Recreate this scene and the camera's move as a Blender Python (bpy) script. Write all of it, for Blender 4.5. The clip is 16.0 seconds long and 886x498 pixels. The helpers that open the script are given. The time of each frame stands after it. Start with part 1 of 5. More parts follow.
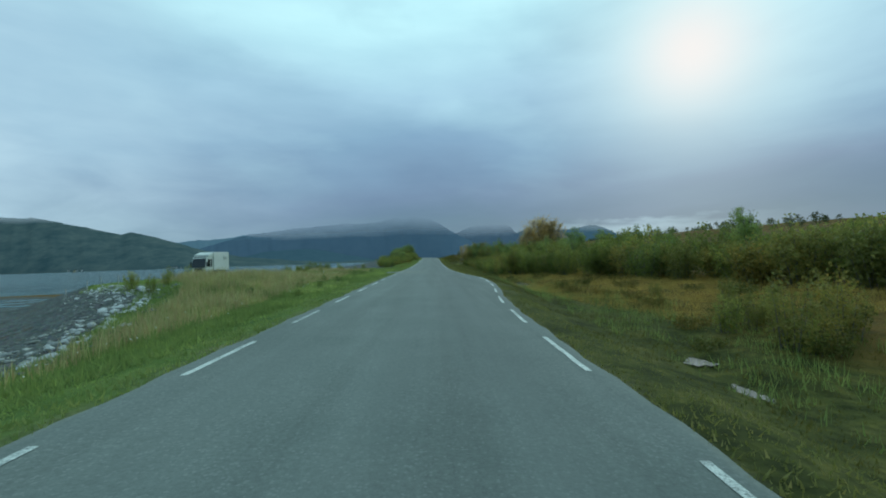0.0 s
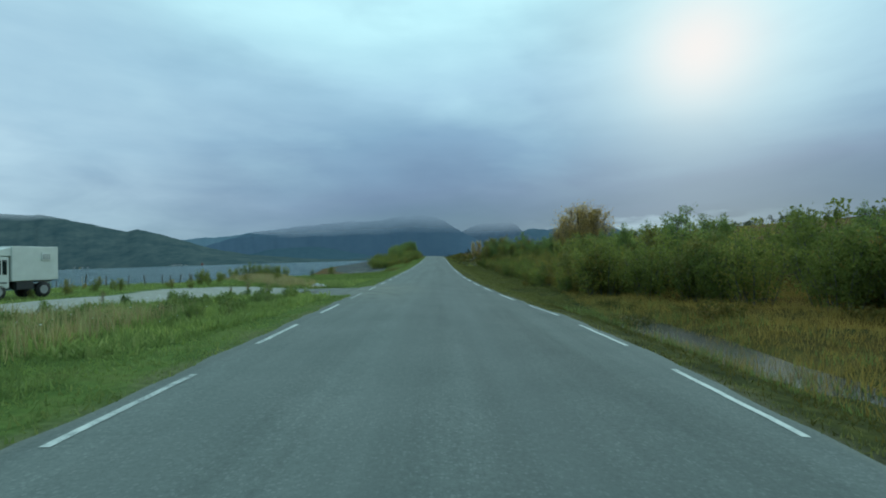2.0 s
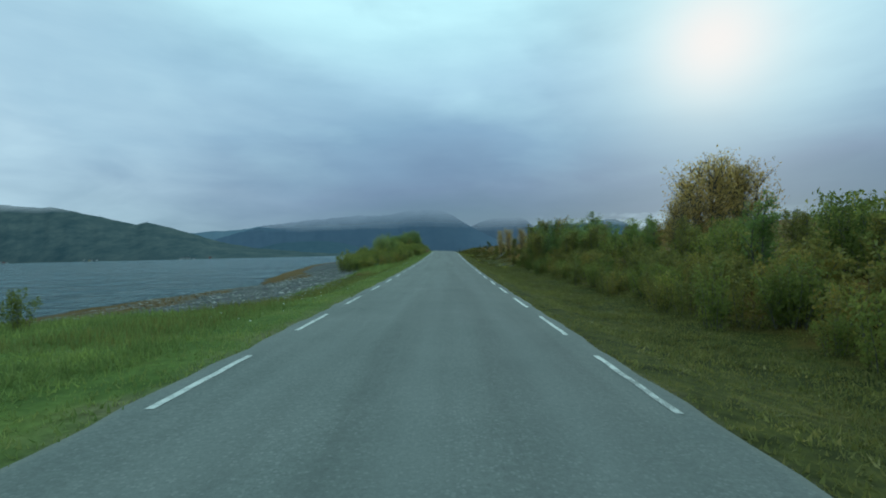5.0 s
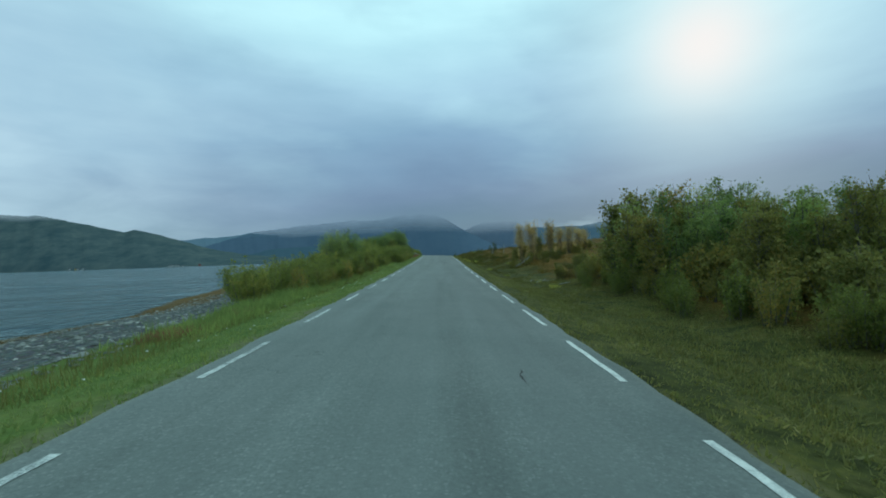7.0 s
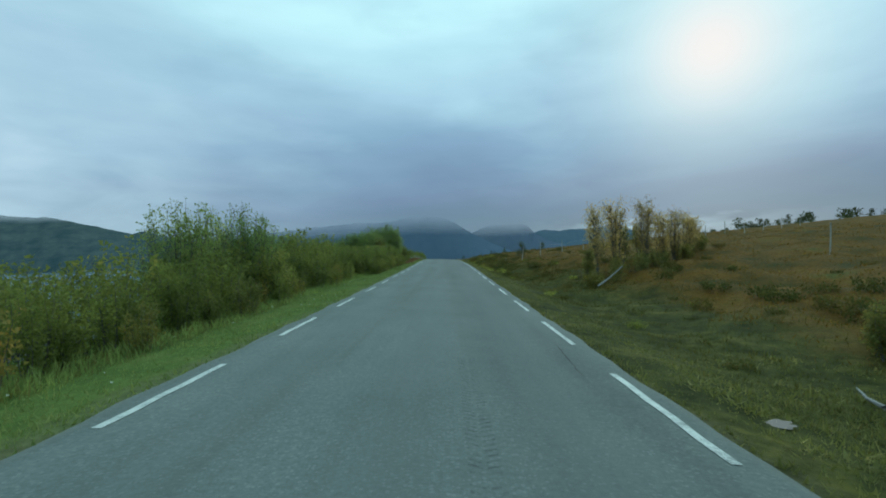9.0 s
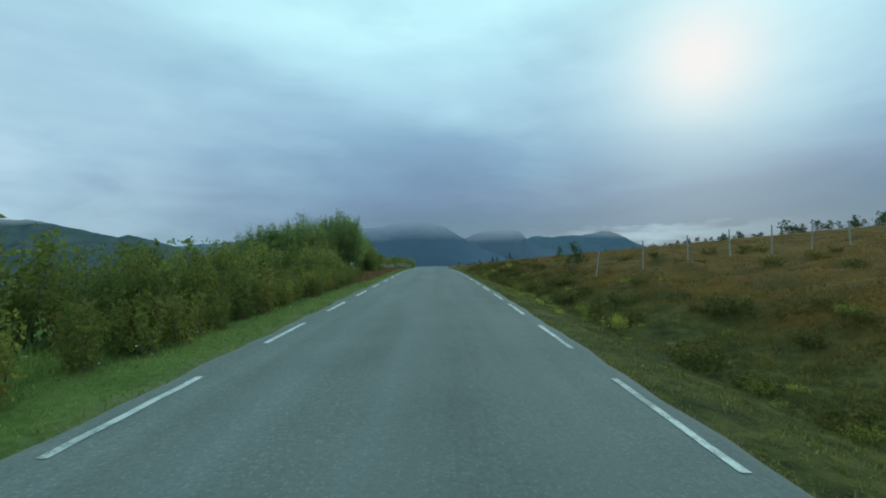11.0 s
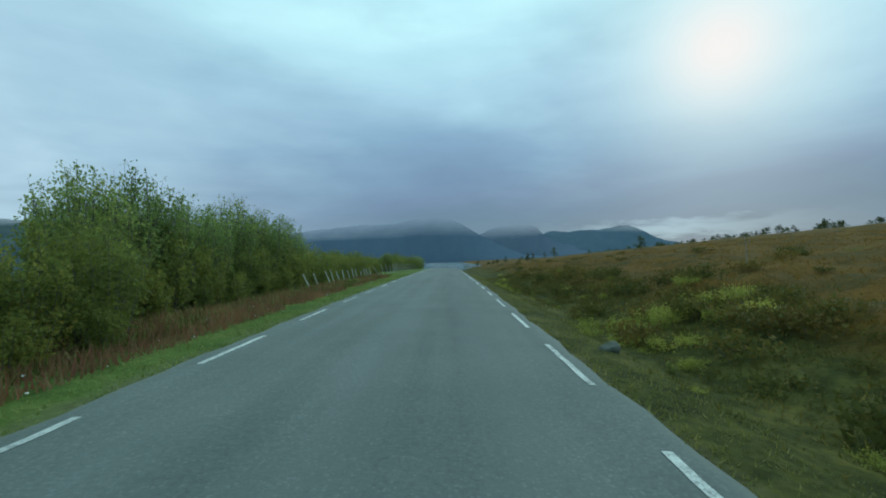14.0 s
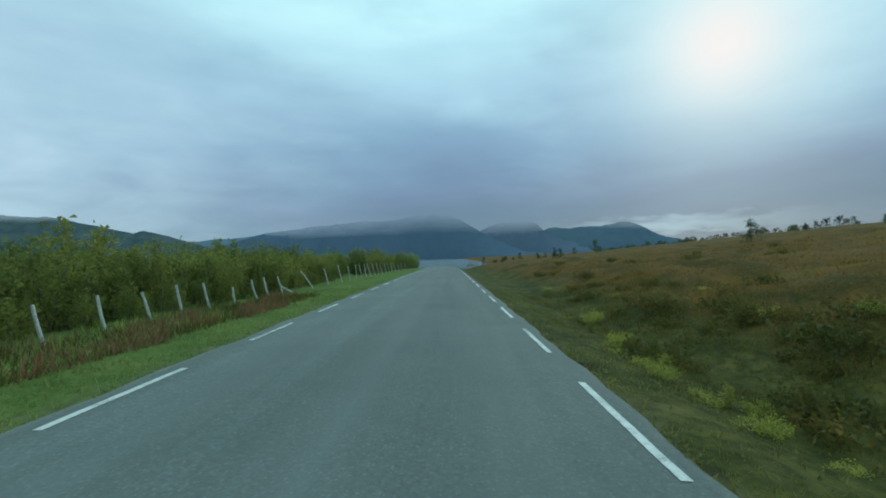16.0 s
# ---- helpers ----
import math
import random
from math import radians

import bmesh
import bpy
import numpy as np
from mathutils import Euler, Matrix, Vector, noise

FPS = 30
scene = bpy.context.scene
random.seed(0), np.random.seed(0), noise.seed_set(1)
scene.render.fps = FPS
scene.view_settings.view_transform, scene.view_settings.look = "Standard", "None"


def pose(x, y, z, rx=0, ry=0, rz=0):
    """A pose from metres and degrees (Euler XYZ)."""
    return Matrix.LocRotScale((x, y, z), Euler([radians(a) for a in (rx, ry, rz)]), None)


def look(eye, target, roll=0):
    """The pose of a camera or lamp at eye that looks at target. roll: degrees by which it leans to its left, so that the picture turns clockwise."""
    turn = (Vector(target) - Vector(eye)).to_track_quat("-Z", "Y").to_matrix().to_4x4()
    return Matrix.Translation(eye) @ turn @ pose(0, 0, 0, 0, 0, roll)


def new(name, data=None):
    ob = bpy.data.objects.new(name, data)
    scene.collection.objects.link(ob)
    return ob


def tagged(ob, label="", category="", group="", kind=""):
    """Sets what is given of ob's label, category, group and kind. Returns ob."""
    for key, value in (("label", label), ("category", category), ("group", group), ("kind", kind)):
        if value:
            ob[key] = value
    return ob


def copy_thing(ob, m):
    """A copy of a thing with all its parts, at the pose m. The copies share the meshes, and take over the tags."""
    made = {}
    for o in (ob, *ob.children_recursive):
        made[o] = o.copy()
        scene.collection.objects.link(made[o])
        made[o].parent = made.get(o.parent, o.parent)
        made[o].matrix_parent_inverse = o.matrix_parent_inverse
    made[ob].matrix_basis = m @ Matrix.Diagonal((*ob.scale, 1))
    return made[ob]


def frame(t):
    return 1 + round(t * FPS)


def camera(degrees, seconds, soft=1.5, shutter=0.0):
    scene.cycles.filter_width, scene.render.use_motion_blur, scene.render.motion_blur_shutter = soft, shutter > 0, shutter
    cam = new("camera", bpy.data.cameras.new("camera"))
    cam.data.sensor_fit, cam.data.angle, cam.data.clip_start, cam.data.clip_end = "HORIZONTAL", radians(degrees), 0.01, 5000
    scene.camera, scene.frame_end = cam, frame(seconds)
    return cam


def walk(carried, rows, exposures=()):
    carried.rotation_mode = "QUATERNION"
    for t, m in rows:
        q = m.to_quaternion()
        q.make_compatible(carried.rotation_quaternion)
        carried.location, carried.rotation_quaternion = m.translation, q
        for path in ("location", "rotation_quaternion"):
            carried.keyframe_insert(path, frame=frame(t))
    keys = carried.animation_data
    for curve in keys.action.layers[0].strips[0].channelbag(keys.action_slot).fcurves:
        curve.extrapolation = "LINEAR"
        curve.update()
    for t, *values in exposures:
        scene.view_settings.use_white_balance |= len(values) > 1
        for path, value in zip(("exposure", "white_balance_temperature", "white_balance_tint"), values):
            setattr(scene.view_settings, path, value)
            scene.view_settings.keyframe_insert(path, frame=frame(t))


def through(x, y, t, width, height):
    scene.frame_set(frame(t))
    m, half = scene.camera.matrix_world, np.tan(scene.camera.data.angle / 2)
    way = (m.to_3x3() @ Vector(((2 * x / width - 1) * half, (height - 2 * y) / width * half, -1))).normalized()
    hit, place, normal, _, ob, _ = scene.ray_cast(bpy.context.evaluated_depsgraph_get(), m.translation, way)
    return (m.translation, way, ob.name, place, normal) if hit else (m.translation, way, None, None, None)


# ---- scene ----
# ================= camera =================
RP_Y = [-400, 0, 15, 25, 45, 70, 85, 100, 127, 135, 150, 160, 170, 180, 200, 230, 280, 330, 420, 520]
RP_S = [.0, .014, .011, .003, .0, .007, .014, .018, .027, .026, .021, .016, .007, .003, .0, -.005, -.012, -.022, -.022, -.01]
HD_Y = [-400, 0, 5, 11, 16, 27, 127, 135, 143, 150, 178, 240, 420]
HD_S = [.02, .02, .0166, .0115, .005, .0, .003, -.002, -.010, -.0115, -.0125, -.012, -.01]
_yy = np.arange(-400.0, 521.0, 1.0)
_zz = np.cumsum(np.interp(_yy, RP_Y, RP_S)); _zz -= np.interp(0.0, _yy, _zz)
_xx = np.cumsum(np.interp(_yy, HD_Y, HD_S)); _xx -= np.interp(60.0, _yy, _xx)
CROSS = 0.028       # the road falls to its right side
EYE = 1.465


def road_z(y):
    """Height of the road's middle, y metres along."""
    return np.interp(y, _yy, _zz)


def crown(d):
    """Cross fall: the whole road leans to the right, its right half a little more."""
    d = np.clip(d, -3.2, 4.2)
    return -CROSS * d - .045 * np.clip(d - .4, 0, 9)


def road_x(y):
    """Sideways place of the road's middle."""
    return np.interp(y, _yy, _xx)


PATH = [  # seconds, metres along the road, offset from its middle, pitch, roll, yaw
    (0, -0.00, 0.53, 1.32, 1.90, -1.53),
    (0.5, 5.24, 0.44, 1.17, 1.40, -0.95),
    (1, 11.04, 0.40, 1.17, 1.10, -0.95),
    (1.5, 15.98, 0.49, 1.24, 1.20, -0.80),
    (2, 21.96, 0.46, 1.10, 1.70, -0.80),
    (2.5, 27.17, 0.41, 0.80, 1.50, 0.15),
    (3, 33.00, 0.44, 0.73, 1.00, 0.80),
    (3.5, 37.19, 0.49, 0.66, 0.80, 1.02),
    (4, 42.50, 0.27, 0.58, 0.90, 1.02),
    (6.5, 70.14, 0.15, 0.44, 1.80, -0.66),
    (7, 76.19, 0.28, 1.02, 2.00, -0.44),
    (7.5, 81.60, 0.30, 0.66, 1.80, -0.44),
    (8, 87.65, 0.35, 1.32, 1.90, 0.07),
    (8.5, 91.54, 0.36, 1.39, 1.70, 0.44),
    (9, 97.72, 0.37, 1.39, 1.80, 0.44),
    (11.5, 127.14, 0.26, 2.19, 1.40, -0.66),
    (12, 131.76, 0.38, 2.19, 1.40, -0.66),
    (12.5, 137.24, 0.55, 2.19, 1.80, -0.44),
    (13, 143.85, 0.61, 2.19, 2.20, 0.29),
    (13.5, 149.08, 0.80, 2.19, 1.90, 1.02),
    (14, 155.54, 0.79, 1.68, 2.00, 1.39),
    (14.5, 159.61, 0.71, 1.97, 2.20, 1.75),
    (15, 165.86, 0.70, 1.75, 2.50, 1.61),
    (15.5, 171.49, 0.78, 1.75, 1.90, 1.75),
    (16, 177.74, 0.92, 1.24, 2.00, 1.39),
]

LENS = 90.0
cam = camera(LENS, 16.0, soft=1.9)
walk(cam, [(t, pose(float(road_x(s)) + d, s, float(road_z(s)) + float(crown(d)) + EYE, 90 + p, r, w)) for t, s, d, p, r, w in PATH])

# ================= light =================
SUN_AZ, SUN_EL = 31.8, 21.6     # degrees to the right of straight ahead, degrees up


def build_world():
    w = bpy.data.worlds.new("overcast_sky")
    scene.world = w
    w.use_nodes = True
    nt = w.node_tree
    nt.nodes.clear()
    N, L = nt.nodes.new, nt.links.new
    out, bg = N("ShaderNodeOutputWorld"), N("ShaderNodeBackground")
    tc, sep = N("ShaderNodeTexCoord"), N("ShaderNodeSeparateXYZ")
    L(tc.outputs["Generated"], sep.inputs[0])

    def math_node(op, a, b=None, clamp=False):
        m = N("ShaderNodeMath"); m.operation = op; m.use_clamp = clamp
        for k, v in enumerate((a, b)):
            if v is None:
                continue
            if isinstance(v, (int, float)):
                m.inputs[k].default_value = v
            else:
                L(v, m.inputs[k])
        return m.outputs[0]

    def mix(a, b, f, mode="MIX"):
        m = N("ShaderNodeMix"); m.data_type = "RGBA"; m.blend_type = mode
        for k, v in ((0, f), (6, a), (7, b)):
            if isinstance(v, (int, float, tuple)):
                m.inputs[k].default_value = v
            else:
                L(v, m.inputs[k])
        return m.outputs[2]

    # cloud deck seen in perspective: the direction divided by its height
    zc = math_node("ADD", math_node("MAXIMUM", sep.outputs[2], 0.0), 0.22)
    comb = N("ShaderNodeCombineXYZ")
    L(math_node("DIVIDE", sep.outputs[0], zc), comb.inputs[0])
    L(math_node("DIVIDE", sep.outputs[1], zc), comb.inputs[1])

    def cloud(scale, detail, off, dist=0.6):
        mp = N("ShaderNodeMapping"); L(comb.outputs[0], mp.inputs[0]); mp.inputs["Location"].default_value = off
        n = N("ShaderNodeTexNoise"); L(mp.outputs[0], n.inputs["Vector"])
        n.inputs["Scale"].default_value, n.inputs["Detail"].default_value = scale, detail
        n.inputs["Roughness"].default_value, n.inputs["Distortion"].default_value = 0.5, dist
        return n.outputs["Fac"]

    # grey-blue low down, pale higher up
    ramp = N("ShaderNodeValToRGB")
    el = ramp.color_ramp.elements
    el[0].position, el[0].color = 0.0, (.128, .232, .315, 1)
    el[1].position, el[1].color = 1.0, (.60, 1.0, 1.05, 1)
    for p, c in ((.06, (.130, .236, .325, 1)), (.14, (.168, .272, .405, 1)), (.25, (.235, .41, .57, 1)), (.36, (.40, .66, .80, 1)), (.48, (.56, .94, 1.0, 1))):
        e = el.new(p); e.color = c
    wob = math_node("ADD", sep.outputs[2], math_node("MULTIPLY", math_node("SUBTRACT", cloud(0.8, 4, (3, 1, 0), .3), 0.5), 0.16), True)
    L(wob, ramp.inputs[0])
    high = math_node("MULTIPLY", math_node("SUBTRACT", sep.outputs[2], 0.10), 5.0, True)     # broken cloud higher up, smooth low down
    col = mix(ramp.outputs[0], (.24, .44, .58, 1), math_node("MULTIPLY", math_node("MULTIPLY", math_node("MULTIPLY", math_node("SUBTRACT", cloud(1.5, 6, (7.3, 2.2, 0), .3), 0.47), 3.5, True), 0.62), high))
    col = mix(col, (.60, .97, 1.03, 1), math_node("MULTIPLY", math_node("MULTIPLY", math_node("MULTIPLY", math_node("SUBTRACT", cloud(1.2, 6, (1.3, 9.2, 0), .3), 0.50), 3.0, True), 0.5), high))
    # thinner cloud low over the fjord
    gap = N("ShaderNodeVectorMath"); gap.operation = "DOT_PRODUCT"; L(tc.outputs["Generated"], gap.inputs[0]); gap.inputs[1].default_value = (-.80, .58, .11)
    thin = math_node("POWER", math_node("MAXIMUM", gap.outputs["Value"], 0.0), 9.0)
    # a heavier blue-grey bank high over the fjord
    bank = N("ShaderNodeVectorMath"); bank.operation = "DOT_PRODUCT"; L(tc.outputs["Generated"], bank.inputs[0]); bank.inputs[1].default_value = (-.625, .70, .345)
    heavy = math_node("POWER", math_node("MAXIMUM", bank.outputs["Value"], 0.0), 55.0)
    col = mix(col, (.27, .50, .66, 1), math_node("MULTIPLY", heavy, math_node("ADD", math_node("MULTIPLY", cloud(2.6, 5, (8, 3, 0), .4), 1.4), -0.05), True))
    col = mix(col, (.54, .77, .87, 1), math_node("MULTIPLY", thin, math_node("ADD", math_node("MULTIPLY", cloud(2.2, 5, (4, 4, 0), .4), 1.2), 0.20), True))
    # bright gaps under the cloud deck, low over the far ranges
    for az, el_, wide, tone in ((25.5, .052, 70.0, .55), (-14.0, .048, 90.0, .35)):
        flat = N("ShaderNodeVectorMath"); flat.operation = "DOT_PRODUCT"; L(tc.outputs["Generated"], flat.inputs[0])
        flat.inputs[1].default_value = (math.sin(radians(az)), math.cos(radians(az)), 0)
        side = math_node("POWER", math_node("MAXIMUM", flat.outputs["Value"], 0.0), wide)
        off = math_node("DIVIDE", math_node("SUBTRACT", math_node("ADD", sep.outputs[2], math_node("MULTIPLY", math_node("SUBTRACT", cloud(5.0, 4, (2, 6, 0), .3), 0.5), 0.05)), el_), 0.020)
        band = math_node("SUBTRACT", 1.0, math_node("MULTIPLY", off, off), True)
        col = mix(col, (.46, .70, .80, 1), math_node("MULTIPLY", math_node("MULTIPLY", side, band), tone))
    # fine streaks in the cloud
    smp = N("ShaderNodeMapping"); L(tc.outputs["Generated"], smp.inputs[0]); smp.inputs["Scale"].default_value = (2.4, 2.4, 11.0)
    sn = N("ShaderNodeTexNoise"); L(smp.outputs[0], sn.inputs["Vector"]); sn.inputs["Scale"].default_value, sn.inputs["Detail"].default_value, sn.inputs["Roughness"].default_value = 1.6, 7, .55
    sr = N("ShaderNodeValToRGB"); L(sn.outputs["Fac"], sr.inputs[0])
    sr.color_ramp.elements[0].position, sr.color_ramp.elements[0].color = .32, (.94, .95, .965, 1)
    sr.color_ramp.elements[1].position, sr.color_ramp.elements[1].color = .68, (1.07, 1.055, 1.04, 1)
    col = mix(col, sr.outputs[0], 1.0, "MULTIPLY")
    # the sun behind the cloud
    a, e_ = radians(SUN_AZ), radians(SUN_EL)
    dot = N("ShaderNodeVectorMath"); dot.operation = "DOT_PRODUCT"
    nrm = N("ShaderNodeVectorMath"); nrm.operation = "NORMALIZE"; L(tc.outputs["Generated"], nrm.inputs[0])
    L(nrm.outputs[0], dot.inputs[0]); dot.inputs[1].default_value = (math.sin(a) * math.cos(e_), math.cos(a) * math.cos(e_), math.sin(e_))
    halo = math_node("POWER", math_node("MAXIMUM", dot.outputs["Value"], 0.0), 58.0)
    core = math_node("POWER", math_node("MAXIMUM", dot.outputs["Value"], 0.0), 230.0)
    col = mix(col, (.70, .98, .95, 1), math_node("MULTIPLY", halo, 0.62))
    col = mix(col, (.93, .88, .84, 1), math_node("MULTIPLY", core, 0.9))
    # clear sky above the deck, a little of it
    sky = N("ShaderNodeTexSky"); sky.sky_type = "NISHITA"; sky.sun_disc = False
    sky.sun_elevation, sky.sun_rotation = e_, a
    sky_dim = N("ShaderNodeVectorMath"); sky_dim.operation = "SCALE"; L(sky.outputs[0], sky_dim.inputs[0]); sky_dim.inputs[3].default_value = 0.06
    col = mix(col, sky_dim.outputs[0], 0.06)
    col = mix(col, (.985, 1.0, 1.03, 1), 1.0, "MULTIPLY")
    L(col, bg.inputs[0]); bg.inputs[1].default_value = 1.0
    L(bg.outputs[0], out.inputs[0])


build_world()
_sd = bpy.data.lights.new("sun", "SUN")
_sd.energy, _sd.angle, _sd.color = 0.95, radians(60), (.82, 1, .92)
sun = new("sun", _sd)
_a, _e = radians(SUN_AZ), radians(SUN_EL)
sun.matrix_world = look((0, 0, 60), (-math.sin(_a) * math.cos(_e), -math.cos(_a) * math.cos(_e), 60 - math.sin(_e)))
scene.view_settings.exposure = 0.0

# ================= materials =================
def material(name):
    m = bpy.data.materials.new(name)
    m.use_nodes = True
    nt = m.node_tree
    return m, nt, nt.nodes["Principled BSDF"]


def noise_node(nt, scale, detail=4, vec=None, rough=0.6):
    n = nt.nodes.new("ShaderNodeTexNoise")
    n.inputs["Scale"].default_value, n.inputs["Detail"].default_value, n.inputs["Roughness"].default_value = scale, detail, rough
    if vec is None:
        vec = nt.nodes.new("ShaderNodeNewGeometry").outputs["Position"]
    nt.links.new(vec, n.inputs["Vector"])
    return n.outputs["Fac"]


def ramp_node(nt, fac, stops):
    r = nt.nodes.new("ShaderNodeValToRGB")
    el = r.color_ramp.elements
    el[0].position, el[0].color = stops[0][0], (*stops[0][1], 1)
    el[1].position, el[1].color = stops[-1][0], (*stops[-1][1], 1)
    for p, c in stops[1:-1]:
        e = el.new(p); e.color = (*c, 1)
    nt.links.new(fac, r.inputs[0])
    return r.outputs[0]


def mixc(nt, a, b, f, mode="MIX"):
    m = nt.nodes.new("ShaderNodeMix"); m.data_type = "RGBA"; m.blend_type = mode
    for k, v in ((0, f), (6, a), (7, b)):
        if isinstance(v, (int, float)):
            m.inputs[k].default_value = v
        elif isinstance(v, tuple):
            m.inputs[k].default_value = (*v, 1) if len(v) == 3 else v
        else:
            nt.links.new(v, m.inputs[k])
    return m.outputs[2]


def calc(nt, op, a, b=0.0, clamp=False):
    m = nt.nodes.new("ShaderNodeMath"); m.operation = op; m.use_clamp = clamp
    for k, v in enumerate((a, b)):
        if isinstance(v, (int, float)):
            m.inputs[k].default_value = v
        else:
            nt.links.new(v, m.inputs[k])
    return m.outputs[0]


def bump(nt, b, height, strength, dist):
    n = nt.nodes.new("ShaderNodeBump")
    n.inputs["Strength"].default_value, n.inputs["Distance"].default_value = strength, dist
    nt.links.new(height, n.inputs["Height"]); nt.links.new(n.outputs[0], b.inputs["Normal"])


def attr(nt, name):
    a = nt.nodes.new("ShaderNodeAttribute"); a.attribute_name = name
    return a.outputs["Fac"]


def simple(name, stops, scale=6.0, rough=0.8, metal=0.0, bumpy=0.0, spec=0.5):
    m, nt, b = material(name)
    nt.links.new(ramp_node(nt, noise_node(nt, scale, 6), stops), b.inputs["Base Color"])
    b.inputs["Roughness"].default_value, b.inputs["Metallic"].default_value = rough, metal
    b.inputs["Specular IOR Level"].default_value = spec
    if bumpy:
        bump(nt, b, noise_node(nt, scale * 5, 5), bumpy, 0.02)
    return m


def leaf_material(name, stops, rough=0.6, through=0.45):
    """Leaves: colour varied leaf by leaf and plant by plant; some light passes through."""
    m, nt, b = material(name)
    geo = nt.nodes.new("ShaderNodeNewGeometry")
    info = nt.nodes.new("ShaderNodeObjectInfo")
    v = calc(nt, "ADD", calc(nt, "MULTIPLY", geo.outputs["Random Per Island"], 0.5), calc(nt, "MULTIPLY", info.outputs["Random"], 0.5))
    col = ramp_node(nt, v, stops)
    col = mixc(nt, col, ramp_node(nt, noise_node(nt, 1.1, 3), [(.34, (.80, .84, .80)), (.5, (1.06, 1.06, 1.04)), (.66, (1.36, 1.30, 1.16))]), 1.0, "MULTIPLY")
    nt.links.new(col, b.inputs["Base Color"])
    b.inputs["Roughness"].default_value = rough
    b.inputs["Specular IOR Level"].default_value = 0.12
    tr = nt.nodes.new("ShaderNodeBsdfTranslucent"); nt.links.new(col, tr.inputs[0])
    mx = nt.nodes.new("ShaderNodeMixShader"); mx.inputs[0].default_value = through * .9
    nt.links.new(b.outputs[0], mx.inputs[1]); nt.links.new(tr.outputs[0], mx.inputs[2])
    nt.links.new(mx.outputs[0], nt.nodes["Material Output"].inputs[0])
    return m


def ground_material():
    m, nt, b = material("ground_soil_and_turf")
    mid, fine = noise_node(nt, 0.9, 5), noise_node(nt, 9, 6)
    turf = ramp_node(nt, mid, [(.3, (.064, .108, .028)), (.5, (.104, .156, .040)), (.7, (.15, .175, .054))])
    moor = ramp_node(nt, noise_node(nt, 0.5, 6), [(.3, (.045, .050, .015)), (.45, (.104, .066, .017)), (.58, (.160, .085, .020)), (.72, (.100, .096, .026))])
    moor = mixc(nt, moor, ramp_node(nt, fine, [(.35, (.35, .32, .25)), (.65, (1.2, 1.15, 1.0))]), 0.6, "MULTIPLY")
    turf = mixc(nt, turf, ramp_node(nt, fine, [(.35, (.55, .55, .5)), (.65, (1.2, 1.2, 1.1))]), 0.6, "MULTIPLY")

    def zone(name, width=0.25):
        j = calc(nt, "MULTIPLY", calc(nt, "SUBTRACT", mid, 0.5), 0.9)
        return calc(nt, "ADD", calc(nt, "MULTIPLY", calc(nt, "SUBTRACT", calc(nt, "ADD", attr(nt, name), j), 0.5), 1 / width), 0.5, True)
    bank = ramp_node(nt, mid, [(.3, (.026, .031, .010)), (.5, (.056, .061, .017)), (.7, (.104, .095, .030))])
    tuft = noise_node(nt, 3.4, 6, rough=.7)
    bank = mixc(nt, bank, ramp_node(nt, tuft, [(.36, (.42, .45, .4)), (.5, (1, 1, 1)), (.64, (1.7, 1.5, 1.2))]), 0.8, "MULTIPLY")
    turf = mixc(nt, turf, bank, attr(nt, "bank"))
    col = mixc(nt, turf, moor, zone("moor", .7))
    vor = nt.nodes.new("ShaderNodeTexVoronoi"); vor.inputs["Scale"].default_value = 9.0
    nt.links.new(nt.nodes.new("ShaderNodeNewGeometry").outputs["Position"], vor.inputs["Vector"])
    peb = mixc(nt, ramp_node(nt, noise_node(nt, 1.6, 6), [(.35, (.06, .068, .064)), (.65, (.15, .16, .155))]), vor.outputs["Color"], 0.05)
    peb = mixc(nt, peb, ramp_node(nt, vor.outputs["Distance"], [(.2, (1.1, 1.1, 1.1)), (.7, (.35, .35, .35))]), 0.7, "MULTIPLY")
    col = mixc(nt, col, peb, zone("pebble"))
    weed = ramp_node(nt, noise_node(nt, 2.2, 6), [(.3, (.05, .04, .018)), (.5, (.15, .085, .028)), (.62, (.09, .085, .045)), (.75, (.16, .11, .04))])
    col = mixc(nt, col, weed, zone("weed"))
    grav = ramp_node(nt, noise_node(nt, 3.0, 8), [(.3, (.25, .245, .215)), (.7, (.42, .41, .36))])
    grav = mixc(nt, grav, ramp_node(nt, noise_node(nt, 2.1, 7), [(.3, (.135, .143, .130)), (.7, (.235, .245, .225))]), attr(nt, "mouth"))
    col = mixc(nt, col, grav, zone("gravel", .5))
    dirt = ramp_node(nt, fine, [(.3, (.085, .080, .050)), (.7, (.175, .158, .105))])
    col = mixc(nt, col, dirt, zone("dirt", .6))
    nt.links.new(col, b.inputs["Base Color"])
    b.inputs["Roughness"].default_value = 0.9
    b.inputs["Specular IOR Level"].default_value = 0.05
    bump(nt, b, calc(nt, "ADD", fine, calc(nt, "MULTIPLY", mid, 2.0)), 0.8, 0.06)
    return m


